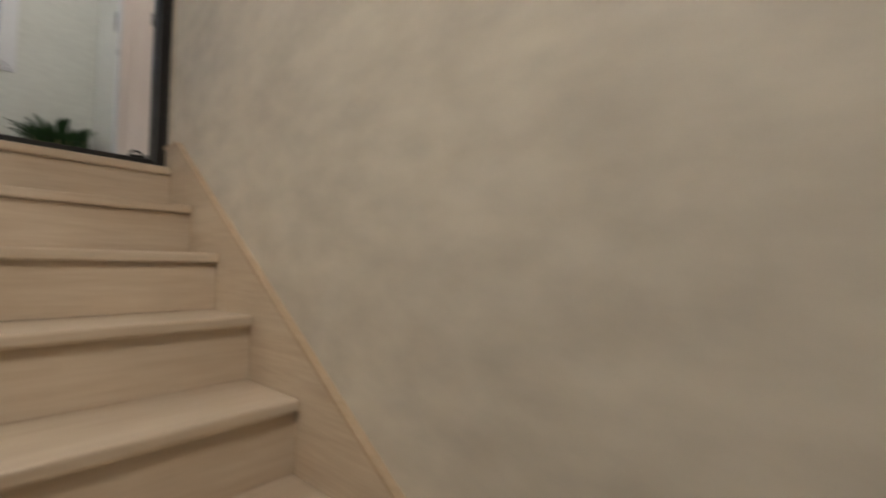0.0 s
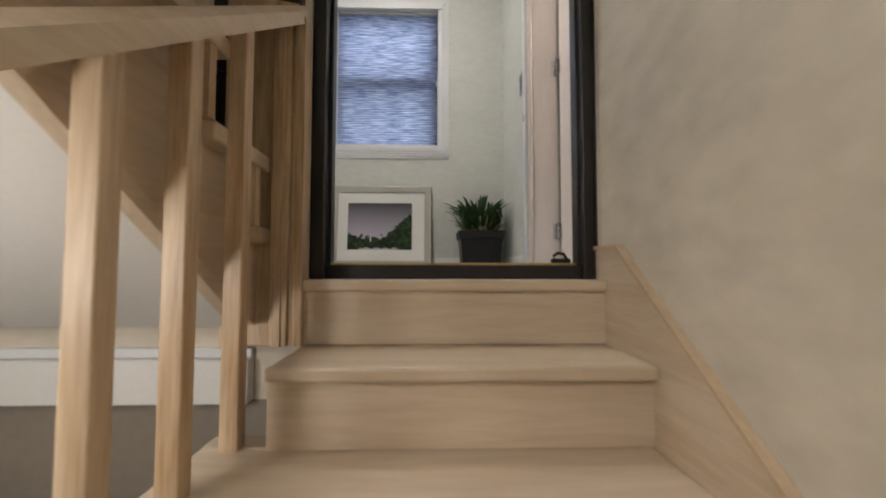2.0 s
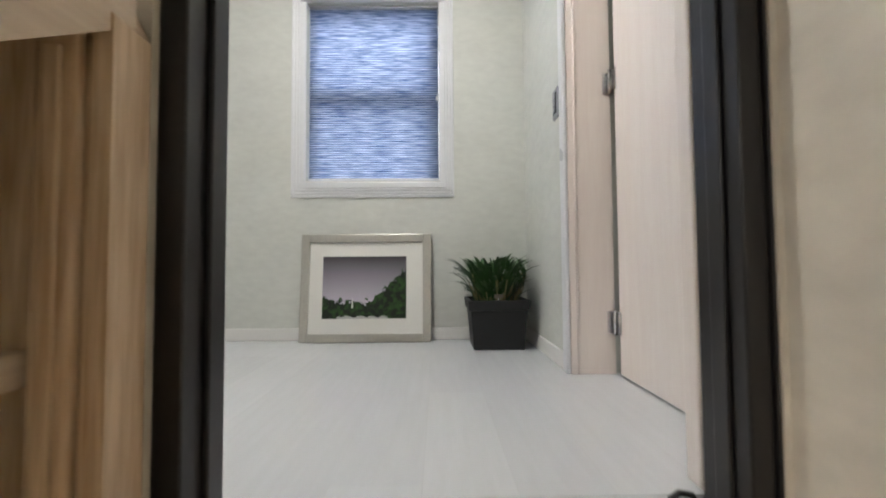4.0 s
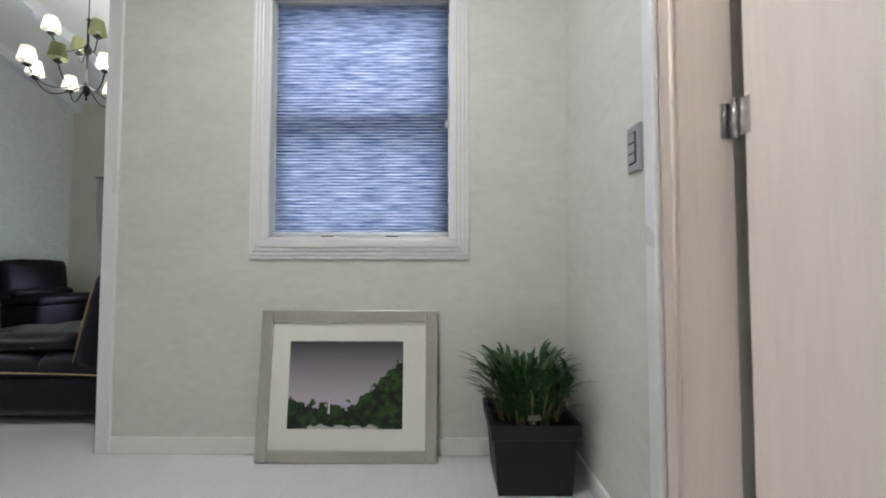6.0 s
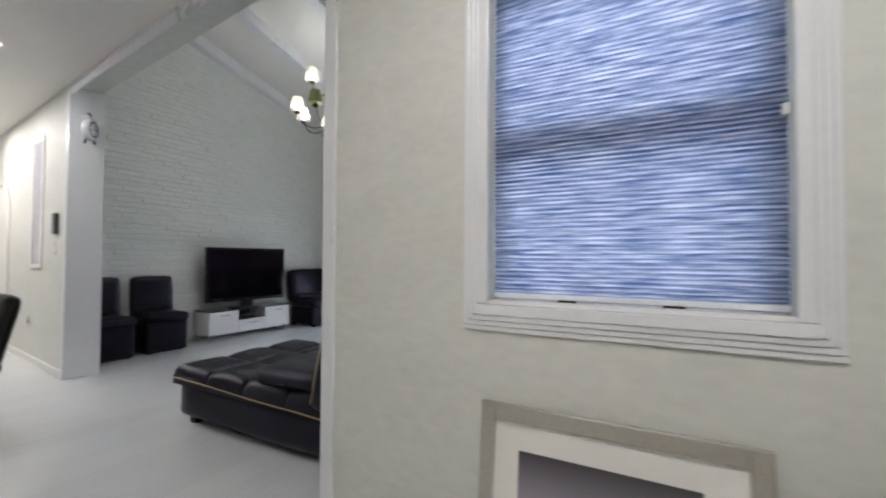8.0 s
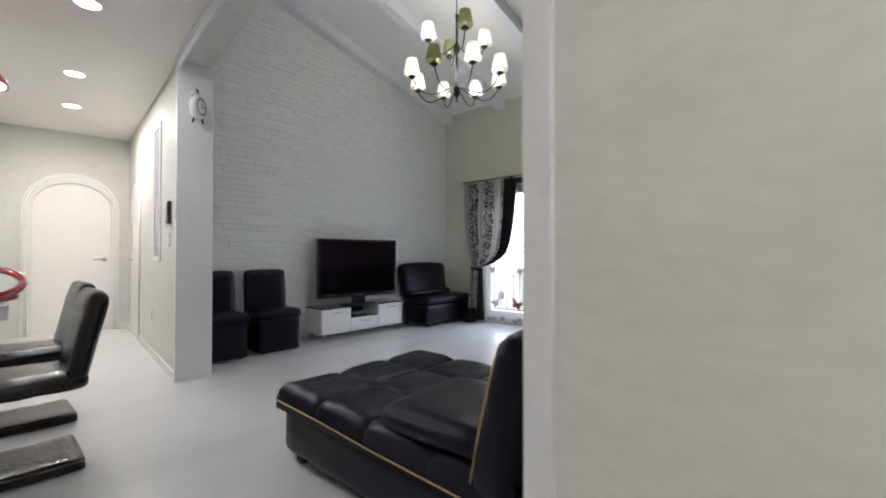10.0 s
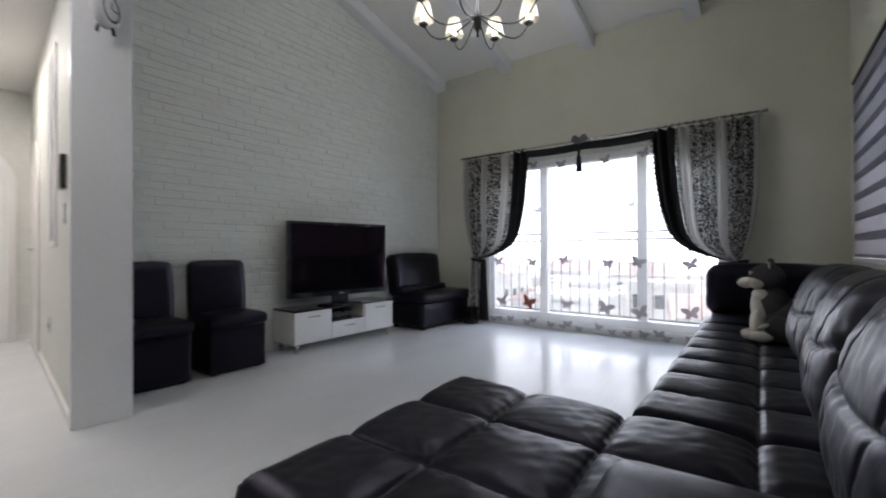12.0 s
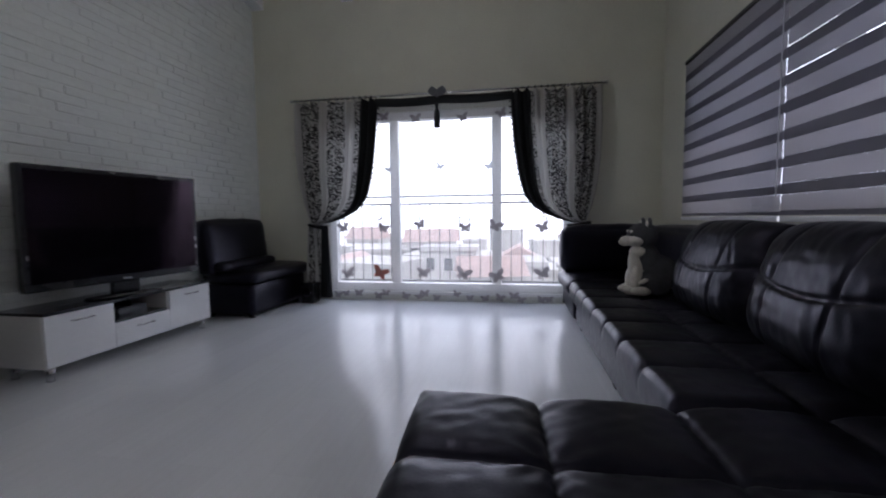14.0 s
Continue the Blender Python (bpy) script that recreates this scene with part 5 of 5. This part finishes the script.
bm = bmesh.new()


def sheer_x(y, z):
    return FAR_X + 0.085 + 0.012 * math.sin(y * 26 + 0.5 * math.sin(3 * z)) + 0.006 * math.sin(y * 61)


grid = [[bm.verts.new((sheer_x(y, z), y, z)) for z in (0.02, 0.4, 0.8, 1.2, 1.6, 2.0, 2.15)] for y in [-5.12 + 2.86 * k / 150 for k in range(151)]]
for a, b in zip(grid, grid[1:]):
    for q in range(6):
        bm.faces.new((a[q], a[q + 1], b[q + 1], b[q])).smooth = True
part("voile", bm, SHEER, sheer)
PRINT = cloth("butterfly_print", (0.27, 0.245, 0.25), 0.55)[0]
PRINTRED = surface("butterfly_print_red", (0.42, 0.13, 0.10), 0.8)


def butterfly(size):
    bm = bmesh.new()
    for s in (-1, 1):
        for ang, ln, w in ((35, 1.0, 0.55), (-40, 0.7, 0.5)):
            pts = []
            for k in range(9):
                a = 2 * math.pi * k / 9
                r, q = ln * (0.5 + 0.5 * math.cos(a)), w * 0.5 * math.sin(a)
                ca, sa = math.cos(radians(ang)), math.sin(radians(ang))
                pts.append(bm.verts.new((0.0, s * (r * ca - q * sa) * size, (r * sa + q * ca) * size)))
            bm.faces.new(pts)
    return bm


FAINT = cloth("faint_print", (0.50, 0.50, 0.52), 0.8)[0]
rng = random.Random(9)
rows_b = [(0.31, 6, 0.105), (0.82, 6, 0.085), (1.45, 5, 0.06), (1.96, 6, 0.075), (0.07, 17, 0.06)]
for z, cnt, size in rows_b:
    for k in range(cnt):
        y = -4.95 + 2.5 * (k + 0.5) / cnt + rng.uniform(-0.06, 0.06)
        zz = z + rng.uniform(-0.02, 0.03)
        b_ = part("butterfly", butterfly(size * rng.uniform(0.85, 1.1)), PRINTRED if (k == 1 and z == 0.31) else FAINT if z == 1.45 else PRINT, sheer, "printed butterfly")
        b_.matrix_basis = pose(sheer_x(y, zz) + 0.016, y, zz, rng.uniform(-25, 25), 0, 0)

# ---- blinds on the side window ----
sw_ = thing("window_3", (0, 0, 0), "white-framed side window behind striped blinds", "window", kind="structure")
for a, b in ((S0 + 0.001, S0 + 0.06), (-6.66, -6.58), (S1 - 0.06, S1 - 0.001)):
    part("window_frame", box(a, b, SIDE_Y + 0.08, SIDE_Y + 0.15, SZ0 + 0.001, SZ1 - 0.001), WHITE, sw_)
for z0_, z1_ in ((SZ0 + 0.001, SZ0 + 0.06), (SZ1 - 0.06, SZ1 - 0.001)):
    part("window_frame", box(S0 + 0.0605, -6.6605, SIDE_Y + 0.08, SIDE_Y + 0.15, z0_, z1_), WHITE, sw_)
    part("window_frame", box(-6.5795, S1 - 0.0605, SIDE_Y + 0.08, SIDE_Y + 0.15, z0_, z1_), WHITE, sw_)
for a, b in ((S0 + 0.0605, -6.6605), (-6.5795, S1 - 0.0605)):
    p = part("pane", box(a, b, SIDE_Y + 0.11, SIDE_Y + 0.116, SZ0 + 0.0605, SZ1 - 0.0605), GLASS, sw_)
    p.visible_shadow = False
BAND = cloth("blind_dense_band", (0.21, 0.205, 0.23), 0.5)[0]
BANDS2 = cloth("blind_sheer_band", (0.45, 0.44, 0.46), 0.6)[0]
for x0, x1, tall in ((-8.05, -6.753, 0.050), (-6.747, -5.22, 0.056)):
    bl = thing("zebra_blind", (0, SIDE_Y - 0.075, 0), "grey striped zebra roller blind, lowered", "blind", "striped blinds on the side window")
    part("cassette", box(x0, x1, -0.012, 0.07, 2.108, 2.136, 0.005), DARKSTEEL, bl)
    k = 0
    z = 2.107
    while z > 0.91:
        dense = k % 2 == 1
        h = tall if dense else 0.137 - tall
        # the upper rows of one blind do not quite meet and let daylight through
        slit = 0.0035 if x0 > -7 and dense and z > 1.50 else 0.0005
        edge = 0.0045 if dense and x0 > -7 else 0.0
        part("dense_band" if dense else "sheer_band", box(x0 - edge, x1 - 0.001, -0.001, 0.001, max(z - h, 0.905), z - slit), BAND if dense else BANDS2, bl)
        z -= h
        k += 1
    part("bottom_bar", box(x0 + 0.008, x1 - 0.008, -0.010, 0.010, 0.872, 0.8995, 0.004), GREYWHITE, bl)
    part("bead_chain", tube([(x1 - 0.005, -0.02, 2.06), (x1 - 0.004, -0.022, 1.5), (x1 - 0.005, -0.02, 1.0)], 0.003, 5), GREYWHITE, bl)

# ---- chandelier ----
cd = thing("chandelier", (-6.73, -3.86, 0), "black iron two-tier chandelier with small pleated shades", "chandelier")
ztop = slope(-6.73) - 0.0
part("canopy", lathe([(0.0, 0.0), (0.065, 0.0), (0.06, -0.03), (0.015, -0.05), (0.0, -0.05)], 20), BLACKIRON, cd).location = (0, 0, ztop + 0.012)
part("chain", tube([(0, 0, ztop - 0.04), (0, 0, 3.52)], 0.005, 6), BLACKIRON, cd)
part("stem", lathe([(0.0, 2.62), (0.012, 2.63), (0.006, 2.66), (0.03, 2.70), (0.035, 2.80), (0.012, 2.84), (0.012, 3.12), (0.035, 3.15), (0.035, 3.20), (0.012, 3.24), (0.012, 3.50), (0.022, 3.52), (0.0, 3.53)], 14), BLACKIRON, cd)
SHADE_LIT = cloth("cream_shade", (0.88, 0.83, 0.70), 0.7)[0]
# all shades are cream; the olive colour imitates the ones left unlit
SHADE_OFF = cloth("cream_shade_unlit", (0.42, 0.43, 0.22), 0.4)[0]
BULB = glowing("bulb_glow", (1.0, 0.95, 0.86), 22.0)
BULB_OFF = surface("bulb_white", (0.8, 0.8, 0.76), 0.3)
for tier, (cnt, rad, zc, z0_) in enumerate(((8, 0.47, 2.78, 2.78), (4, 0.30, 3.18, 3.20))):
    for k in range(cnt):
        a = 2 * math.pi * (k + 0.3) / cnt + tier * 0.5
        ca, sa = math.cos(a), math.sin(a)
        pts = []
        for q in range(11):
            u = q / 10
            r = 0.03 + (rad - 0.03) * (1 - (1 - u) ** 1.6)
            z = z0_ - 0.11 * math.sin(math.pi * min(1, u * 1.15)) * (1 if u < 0.87 else 0.6) + (zc - z0_ + 0.03) * u ** 4
            pts.append((r * ca, r * sa, z))
        pts.append((rad * ca, rad * sa, zc + 0.05))
        armp = part("arm", tube(pts, 0.006, 6), BLACKIRON, cd)
        off = (tier == 1 and k % 2 == 0) or (tier == 0 and k == 0)
        cup = part("drip_cup", lathe([(0.0, 0.0), (0.02, 0.0), (0.042, 0.018), (0.03, 0.02), (0.014, 0.05), (0.0, 0.05)], 12), BLACKIRON, cd)
        cup.location = (rad * ca, rad * sa, zc + 0.03)
        bb = part("bulb", lathe([(0.0, 0.0), (0.013, 0.004), (0.02, 0.03), (0.012, 0.055), (0.0, 0.068)], 10), BULB_OFF if off else BULB, cd)
        bb.location = (rad * ca, rad * sa, zc + 0.08)
        shb = bmesh.new()
        lo_, hi_ = [], []
        for q in range(28):
            t_ = 2 * math.pi * q / 28
            w = 1.0 if q % 2 else 0.965
            lo_.append(shb.verts.new((0.082 * w * math.cos(t_), 0.082 * w * math.sin(t_), 0.0)))
            hi_.append(shb.verts.new((0.054 * w * math.cos(t_), 0.054 * w * math.sin(t_), 0.148)))
        for q in range(28):
            shb.faces.new((lo_[q], lo_[(q + 1) % 28], hi_[(q + 1) % 28], hi_[q]))
        sh = part("shade", shb, SHADE_OFF if off else SHADE_LIT, cd, "cream pleated shade, unlit look put in as olive" if off else "cream pleated shade, lit")
        sh.location = (rad * ca, rad * sa, zc + 0.075)

# ---- dining space and corridor ----
# first and last fittings are assumed, matching the two added lamps
for k, (x, y) in enumerate(((-2.95, -0.38), (-3.90, -4.60), (-4.01, -6.07), (-4.11, -7.18), (-2.4, -5.2))):
    dlt = thing("downlight", (x, y, CEIL_Z), "round white recessed downlight, lit, some of the set assumed", "ceiling light", "recessed downlights")
    part("rim", lathe([(0.068, -0.004), (0.085, -0.006), (0.088, -0.001), (0.068, -0.001)], 28, True, False), WHITE, dlt)
    part("lens", lathe([(0.0, -0.003), (0.067, -0.003), (0.067, -0.0012), (0.0, -0.0012)], 28), BULB, dlt, "glowing lens")
ad = thing("door_3", (0, 0, 0), "white arched door with a moulded arch and chrome lever", "door", kind="structure", m=SKEW @ pose(0.60, -7.0, 0))


def arch(w, spring, rise, n=16):
    """Outline of an arched opening, from bottom left round to bottom right."""
    return [(-w, 0.0)] + [(-w * math.cos(math.pi * k / n), spring + rise * math.sin(math.pi * k / n)) for k in range(n + 1)] + [(w, 0.0)]


bm = prism(arch(0.40, 1.66, 0.33), "y", -0.0005, 0.012)
part("leaf", bm, WHITE, ad)
out_, in_ = arch(0.49, 1.66, 0.47), arch(0.405, 1.66, 0.34)
bm = bmesh.new()
for y0_, y1_, oo, ii in ((0.0, 0.045, out_, in_),):
    q = [[bm.verts.new((u, y, v)) for u, v in pts] for pts in (oo, ii) for y in (y0_, y1_)]
    for i in range(len(oo) - 1):
        for a, b in ((q[0], q[1]), (q[1], q[3]), (q[3], q[2])):
            bm.faces.new((a[i], a[i + 1], b[i + 1], b[i]))
bmesh.ops.recalc_face_normals(bm, faces=bm.faces[:])
part("arch_moulding", bm, WHITE, ad)
for o in (0.465, 0.435):
    part("arch_bead", tube([(u, 0.047, v) for u, v in arch(o, 1.66, 0.33 + (o - 0.4) * 1.5)], 0.008, 6), WHITE, ad)
lv = part("lever_plate", lathe([(0.0, 0.0), (0.027, 0.0), (0.027, 0.008), (0.0, 0.01)], 18), CHROME, ad, "chrome rose")
lv.matrix_basis = pose(-0.33, 0.012, 0.98, -90, 0, 0)
part("lever", tube([(-0.33, 0.02, 0.98), (-0.33, 0.06, 0.98), (-0.21, 0.06, 0.98)], 0.009), CHROME, ad, "chrome lever")
setting("baseboard_corridor", box(0.001, 0.014, -6.99, -3.56, 0.0005, 0.075, 0.004), WHITE, "low white baseboard of the corridor", "baseboard", SKEW)
setting("baseboard_end", box(0.02, 0.10, -6.999, -6.986, 0.0005, 0.075, 0.004), WHITE, "low white baseboard beside the arched door", "baseboard", SKEW)
# shallow recess and second arched door on the corridor wall
nich = thing("wall_niche", (0, 0, 0), "tall narrow glazed slot with a white surround in the corridor wall", "niche", m=SKEW @ pose(0, -4.52, 0))
part("glass_panel", box(0.001, 0.004, -0.16, 0.16, 1.03, 2.30), surface("frosted_panel", (0.46, 0.46, 0.52), 0.25, fine=60, coarse=3, vary=0.04, bump=0.02), nich, "frosted grey panel")
for a, b, c, d in ((-0.20, -0.16, 0.99, 2.34), (0.16, 0.20, 0.99, 2.34), (-0.1595, 0.1595, 0.99, 1.0295), (-0.1595, 0.1595, 2.3005, 2.34)):
    part("surround", box(0.001, 0.014, a, b, c, d, 0.004), WHITE, nich)
sd = thing("door_4", (0, 0, 0), "white arched side door in the corridor", "door", kind="structure", m=SKEW @ pose(0, -6.15, 0, 0, 0, -90))
part("leaf", prism(arch(0.38, 1.66, 0.33), "y", 0.0005, 0.010), WHITE, sd)
part("arch_bead", tube([(u, 0.012, v) for u, v in arch(0.40, 1.66, 0.35)], 0.008, 6), WHITE, sd)
part("lever", tube([(0.30, 0.01, 0.98), (0.30, 0.05, 0.98), (0.20, 0.05, 0.98)], 0.009), CHROME, sd, "chrome lever")
ic = thing("intercom", (0, 0, 0), "black wall intercom panel with a small switch below", "intercom", m=SKEW @ pose(0, -3.86, 1.42))
part("panel", box(0.001, 0.03, -0.055, 0.055, -0.10, 0.10, 0.005), BLACKPLASTIC, ic)
part("screen", box(0.0305, 0.032, -0.04, 0.04, -0.02, 0.08), GLOSSBLACK, ic)
s2 = thing("wall_switch", (0, 0, 0), "white wall switch under the intercom", "light switch", m=SKEW @ pose(0, -3.86, 1.18))
part("plate", box(0.001, 0.010, -0.036, 0.036, -0.06, 0.06, 0.003), GLOSSWHITE, s2)
part("rocker", box(0.0105, 0.015, -0.018, 0.018, -0.03, 0.03, 0.002), WHITE, s2)
s3 = thing("wall_socket", (0, 0, 0), "small wall socket near the floor", "socket", m=SKEW @ pose(0, -4.75, 0.42))
part("plate", box(0.001, 0.010, -0.04, 0.04, -0.06, 0.06, 0.003), GLOSSWHITE, s3)
part("outlet", lathe([(0.0, 0.0), (0.02, 0.0), (0.02, 0.004), (0.0, 0.004)], 14), BLACKPLASTIC, s3).matrix_basis = pose(0.0105, 0, 0, 0, 90, 0)

ck = thing("wall_clock", (0, 0, 0), "white two-sided clock on a bracket with black ironwork", "clock", m=SKEW @ pose(-0.13, -3.60, 2.29))
part("bracket", tube([(0, -0.005, 0.13), (0, 0.06, 0.16), (0, 0.11, 0.13), (0, 0.105, 0.10)], 0.008), BLACKIRON, ck)
drum = part("case", lathe([(0.0, -0.03), (0.085, -0.03), (0.10, -0.02), (0.10, 0.02), (0.085, 0.03), (0.0, 0.03)], 30), GLOSSWHITE, ck)
drum.matrix_basis = pose(0, 0.105, 0, 0, 90, 140)
part("dial_ring", lathe([(0.060, 0.031), (0.070, 0.0335), (0.072, 0.031)], 30, True, False), BLACKIRON, drum)
part("dial_ring", lathe([(0.060, -0.031), (0.070, -0.0335), (0.072, -0.031)], 30, True, False), BLACKIRON, drum)
part("hand", box(-0.003, 0.003, -0.005, 0.05, 0.032, 0.034), BLACKIRON, drum)
part("hand", box(-0.035, 0.004, -0.003, 0.003, 0.032, 0.034), BLACKIRON, drum)
part("bell", lathe([(0.0, 0.05), (0.03, 0.04), (0.04, 0.0), (0.0, 0.0)], 14), GLOSSWHITE, ck).location = (0.02, 0.06, 0.105)
for dx in (-0.03, 0.03):
    part("foot", tube([(dx, 0.105, -0.095), (dx * 1.3, 0.105, -0.135)], 0.008), BLACKIRON, ck)

tb = thing("dining_table", (0, 0, 0), "glossy white dining table with a thick top", "table")
part("tabletop", box(-3.55, -2.65, -6.1, -4.28, 0.70, 0.785, 0.008), GLOSSWHITE, tb)
for y in (-5.85, -4.55):
    part("pedestal", box(-3.38, -2.82, y - 0.05, y + 0.05, 0.012, 0.70, 0.006), GLOSSWHITE, tb)
part("foot_plate", box(-3.35, -2.85, -5.9, -4.5, 0.0, 0.0115, 0.004), CHROME, tb)
rb = thing("ring_bowl", (-3.42, -4.62, 0.785), "glossy red ring-shaped bowl on the dining table", "bowl")
part("rim", tube([(0.20 * math.cos(a * 0.1309), 0.20 * math.sin(a * 0.1309), 0.105 - 0.080 * math.sin(a * 0.1309)) for a in range(49)], 0.021, 12), RED, rb)
part("base", tube([(0.165 * math.cos(a * 0.1309), 0.165 * math.sin(a * 0.1309) + 0.01, 0.022) for a in range(49)], 0.021, 12), RED, rb)
part("stem", tube([(0.0, -0.155, 0.022), (0.0, -0.185, 0.09), (0.0, -0.198, 0.178)], 0.018, 10), RED, rb)


def dining_chair(m):
    """A cantilever chair all wrapped in leather: floor plate, front post, seat, leaning back."""
    c = thing("dining_chair", (0, 0, 0), "black crocodile-leather cantilever dining chair", "chair", "dining chairs at the white table", m=m)
    part("floor_plate", soft_box(-0.02, 0, 0.03, 0.46, 0.42, 0.055, 0.014, 0.004, 7, 0.006, 1), CROC, c)
    part("post", soft_box(0.20, 0, 0.23, 0.065, 0.40, 0.42, 0.022, 0.004, 7, 0.008, 2, pose(0, 0, 0, 0, -4, 0)), CROC, c)
    part("seat", soft_box(-0.01, 0, 0.435, 0.50, 0.42, 0.085, 0.034, 0.012, 9, 0.006, 3), CROC, c)
    part("backrest", soft_box(-0.255, 0, 0.635, 0.085, 0.42, 0.46, 0.036, 0.010, 9, 0.006, 4, pose(0, 0, 0, 0, -13, 0)), CROC, c)
    return c


dc = dining_chair(pose(-3.555, -3.97, 0))
copy_thing(dc, pose(-3.615, -4.76, 0, 0, 0, 2))
pd = thing("pendant_light", (-3.33, -4.9, 0), "glossy red bell-shaped pendant lamp over the table", "pendant lamp")
part("shade", lathe([(0.0, 2.42), (0.03, 2.42), (0.045, 2.37), (0.055, 2.30), (0.11, 2.235), (0.20, 2.175), (0.232, 2.125), (0.235, 2.10), (0.228, 2.10), (0.225, 2.124), (0.195, 2.165), (0.105, 2.225), (0.045, 2.29), (0.0, 2.35)], 40), RED, pd)
part("inner_lining", lathe([(0.222, 2.104), (0.219, 2.124), (0.19, 2.160), (0.10, 2.219), (0.04, 2.28), (0.0, 2.30)], 36, True, False), WHITE, pd, "white inner lining")
part("cord", tube([(0, 0, 2.42), (0, 0, CEIL_Z - 0.02)], 0.004, 6), RED, pd)
part("ceiling_rose", lathe([(0.0, -0.03), (0.05, -0.025), (0.055, -0.001), (0.0, -0.001)], 20), RED, pd).location = (0, 0, CEIL_Z)
part("bulb", lathe([(0.0, 2.10), (0.03, 2.12), (0.035, 2.15), (0.015, 2.21), (0.0, 2.22)], 14), BULB, pd)
cab = thing("tall_cabinet", (0, 0, 0), "tall glossy white cabinet at the corridor entrance", "cabinet", m=SKEW @ pose(1.35, -6.2, 0))
part("carcass", box(0, 0.6, -0.6, 0, 0.0, 2.3, 0.003), GLOSSWHITE, cab)
dd = part("cabinet_door", box(0.004, 0.596, 0.001, 0.02, 0.08, 2.295, 0.003), GLOSSWHITE, cab)
part("handle", tube([(0.05, 0.021, 1.0), (0.05, 0.045, 1.0), (0.05, 0.045, 1.16), (0.05, 0.021, 1.16)], 0.006), BLACKIRON, dd, "dark bar handle")

# ---- outside ----
setting("ground", box(-900, 900, -900, 900, -9.5, -9.0), GROUND, "dry town ground far below", "ground")
rng = random.Random(12)


def house(m, w, d, h, red):
    c = thing("town_house", (0, 0, 0), "distant town house with a red roof" if red else "distant pale town house with a flat roof", "house", "houses of the town", m=m)
    wl = part("wall", box(-w / 2, w / 2, -d / 2, d / 2, 0, h), HOUSEWALL, c)
    if red:
        part("roof", prism([(-w / 2 - 0.4, h), (w / 2 + 0.4, h), (0, h + w * 0.32)], "y", -d / 2 - 0.4, d / 2 + 0.4), ROOFRED, c)
    else:
        part("roof", box(-w / 2 - 0.2, w / 2 + 0.2, -d / 2 - 0.2, d / 2 + 0.2, h, h + 0.5), HOUSEWALL, c)
    for k in range(3):
        for f in range(max(1, int(h // 3))):
            part("window", box(w / 2, w / 2 + 0.05, -d / 2 + d * (k + 0.3) / 3, -d / 2 + d * (k + 0.75) / 3, 1 + 3 * f, 2.4 + 3 * f), GLOSSBLACK, c)


for i in range(52):
    dist = 38 + 1.55 * i
    y = -4 + rng.uniform(-0.75, 0.75) * dist
    house(pose(-9 - dist, y, -9.0, 0, 0, rng.choice((0, 90, 12, 80))), rng.uniform(5, 8), rng.uniform(6, 10), rng.uniform(3, 6.5), i % 3 == 0)

setting("backdrop", box(-131, -130, -260, 260, -9, 160), BACKDROP, "bright hazy sky in the distance", "sky")

# ---- bricks of the living-room wall ----
BW, BH, BP, RP = 0.283, 0.0592, 0.2855, 0.0625
variants = []
for k in range(6):
    bb = box(-BW / 2, BW / 2, -0.034, 0.0, -BH / 2, BH / 2)
    rr_ = random.Random(k)
    for v in bb.verts:
        v.co += Vector((rr_.uniform(-0.003, 0.003), rr_.uniform(-0.0025, 0.0025) if v.co.y > -0.02 else 0, rr_.uniform(-0.003, 0.003)))
    bmesh.ops.bevel(bb, geom=[e for e in bb.edges if all(v.co.y > -0.02 for v in e.verts)], offset=0.004, segments=1, affect="EDGES")
    me = bpy.data.meshes.new("brick")
    bb.to_mesh(me)
    bb.free()
    me.materials.append(BRICK)
    variants.append(me)
wall_brick = bpy.data.objects["wall_brick"]
rng = random.Random(21)
verts, faces = [], []
singles = 0
for r in range(72):
    z = 0.035 + RP * r
    for c in range(16):
        x = -4.62 - BP * (c + (0.0, 0.52, 0.21, 0.74, 0.38)[r % 5])
        if x - BW / 2 < FAR_X or x + BW / 2 > -4.885 or z + BH / 2 > slope(x) - 0.02:
            continue
        push = rng.uniform(-0.002, 0.003)
        me = variants[rng.randrange(6)]
        if singles < 300 and -7.2 < x and 0.9 < z < 2.35:
            ob = new("brick", me)
            ob.parent = wall_brick
            ob.location = (x, BRICK_Y + push, z)
            singles += 1
        else:
            base = len(verts)
            verts += [(x + v.co.x, BRICK_Y + push + v.co.y, z + v.co.z) for v in me.vertices]
            faces += [[base + i for i in p.vertices] for p in me.polygons]
me = bpy.data.meshes.new("bricks")
me.from_pydata(verts, [], faces)
me.materials.append(BRICK)
rest = new("bricks", me)
rest.parent = wall_brick
tagged(rest, kind="stuff")
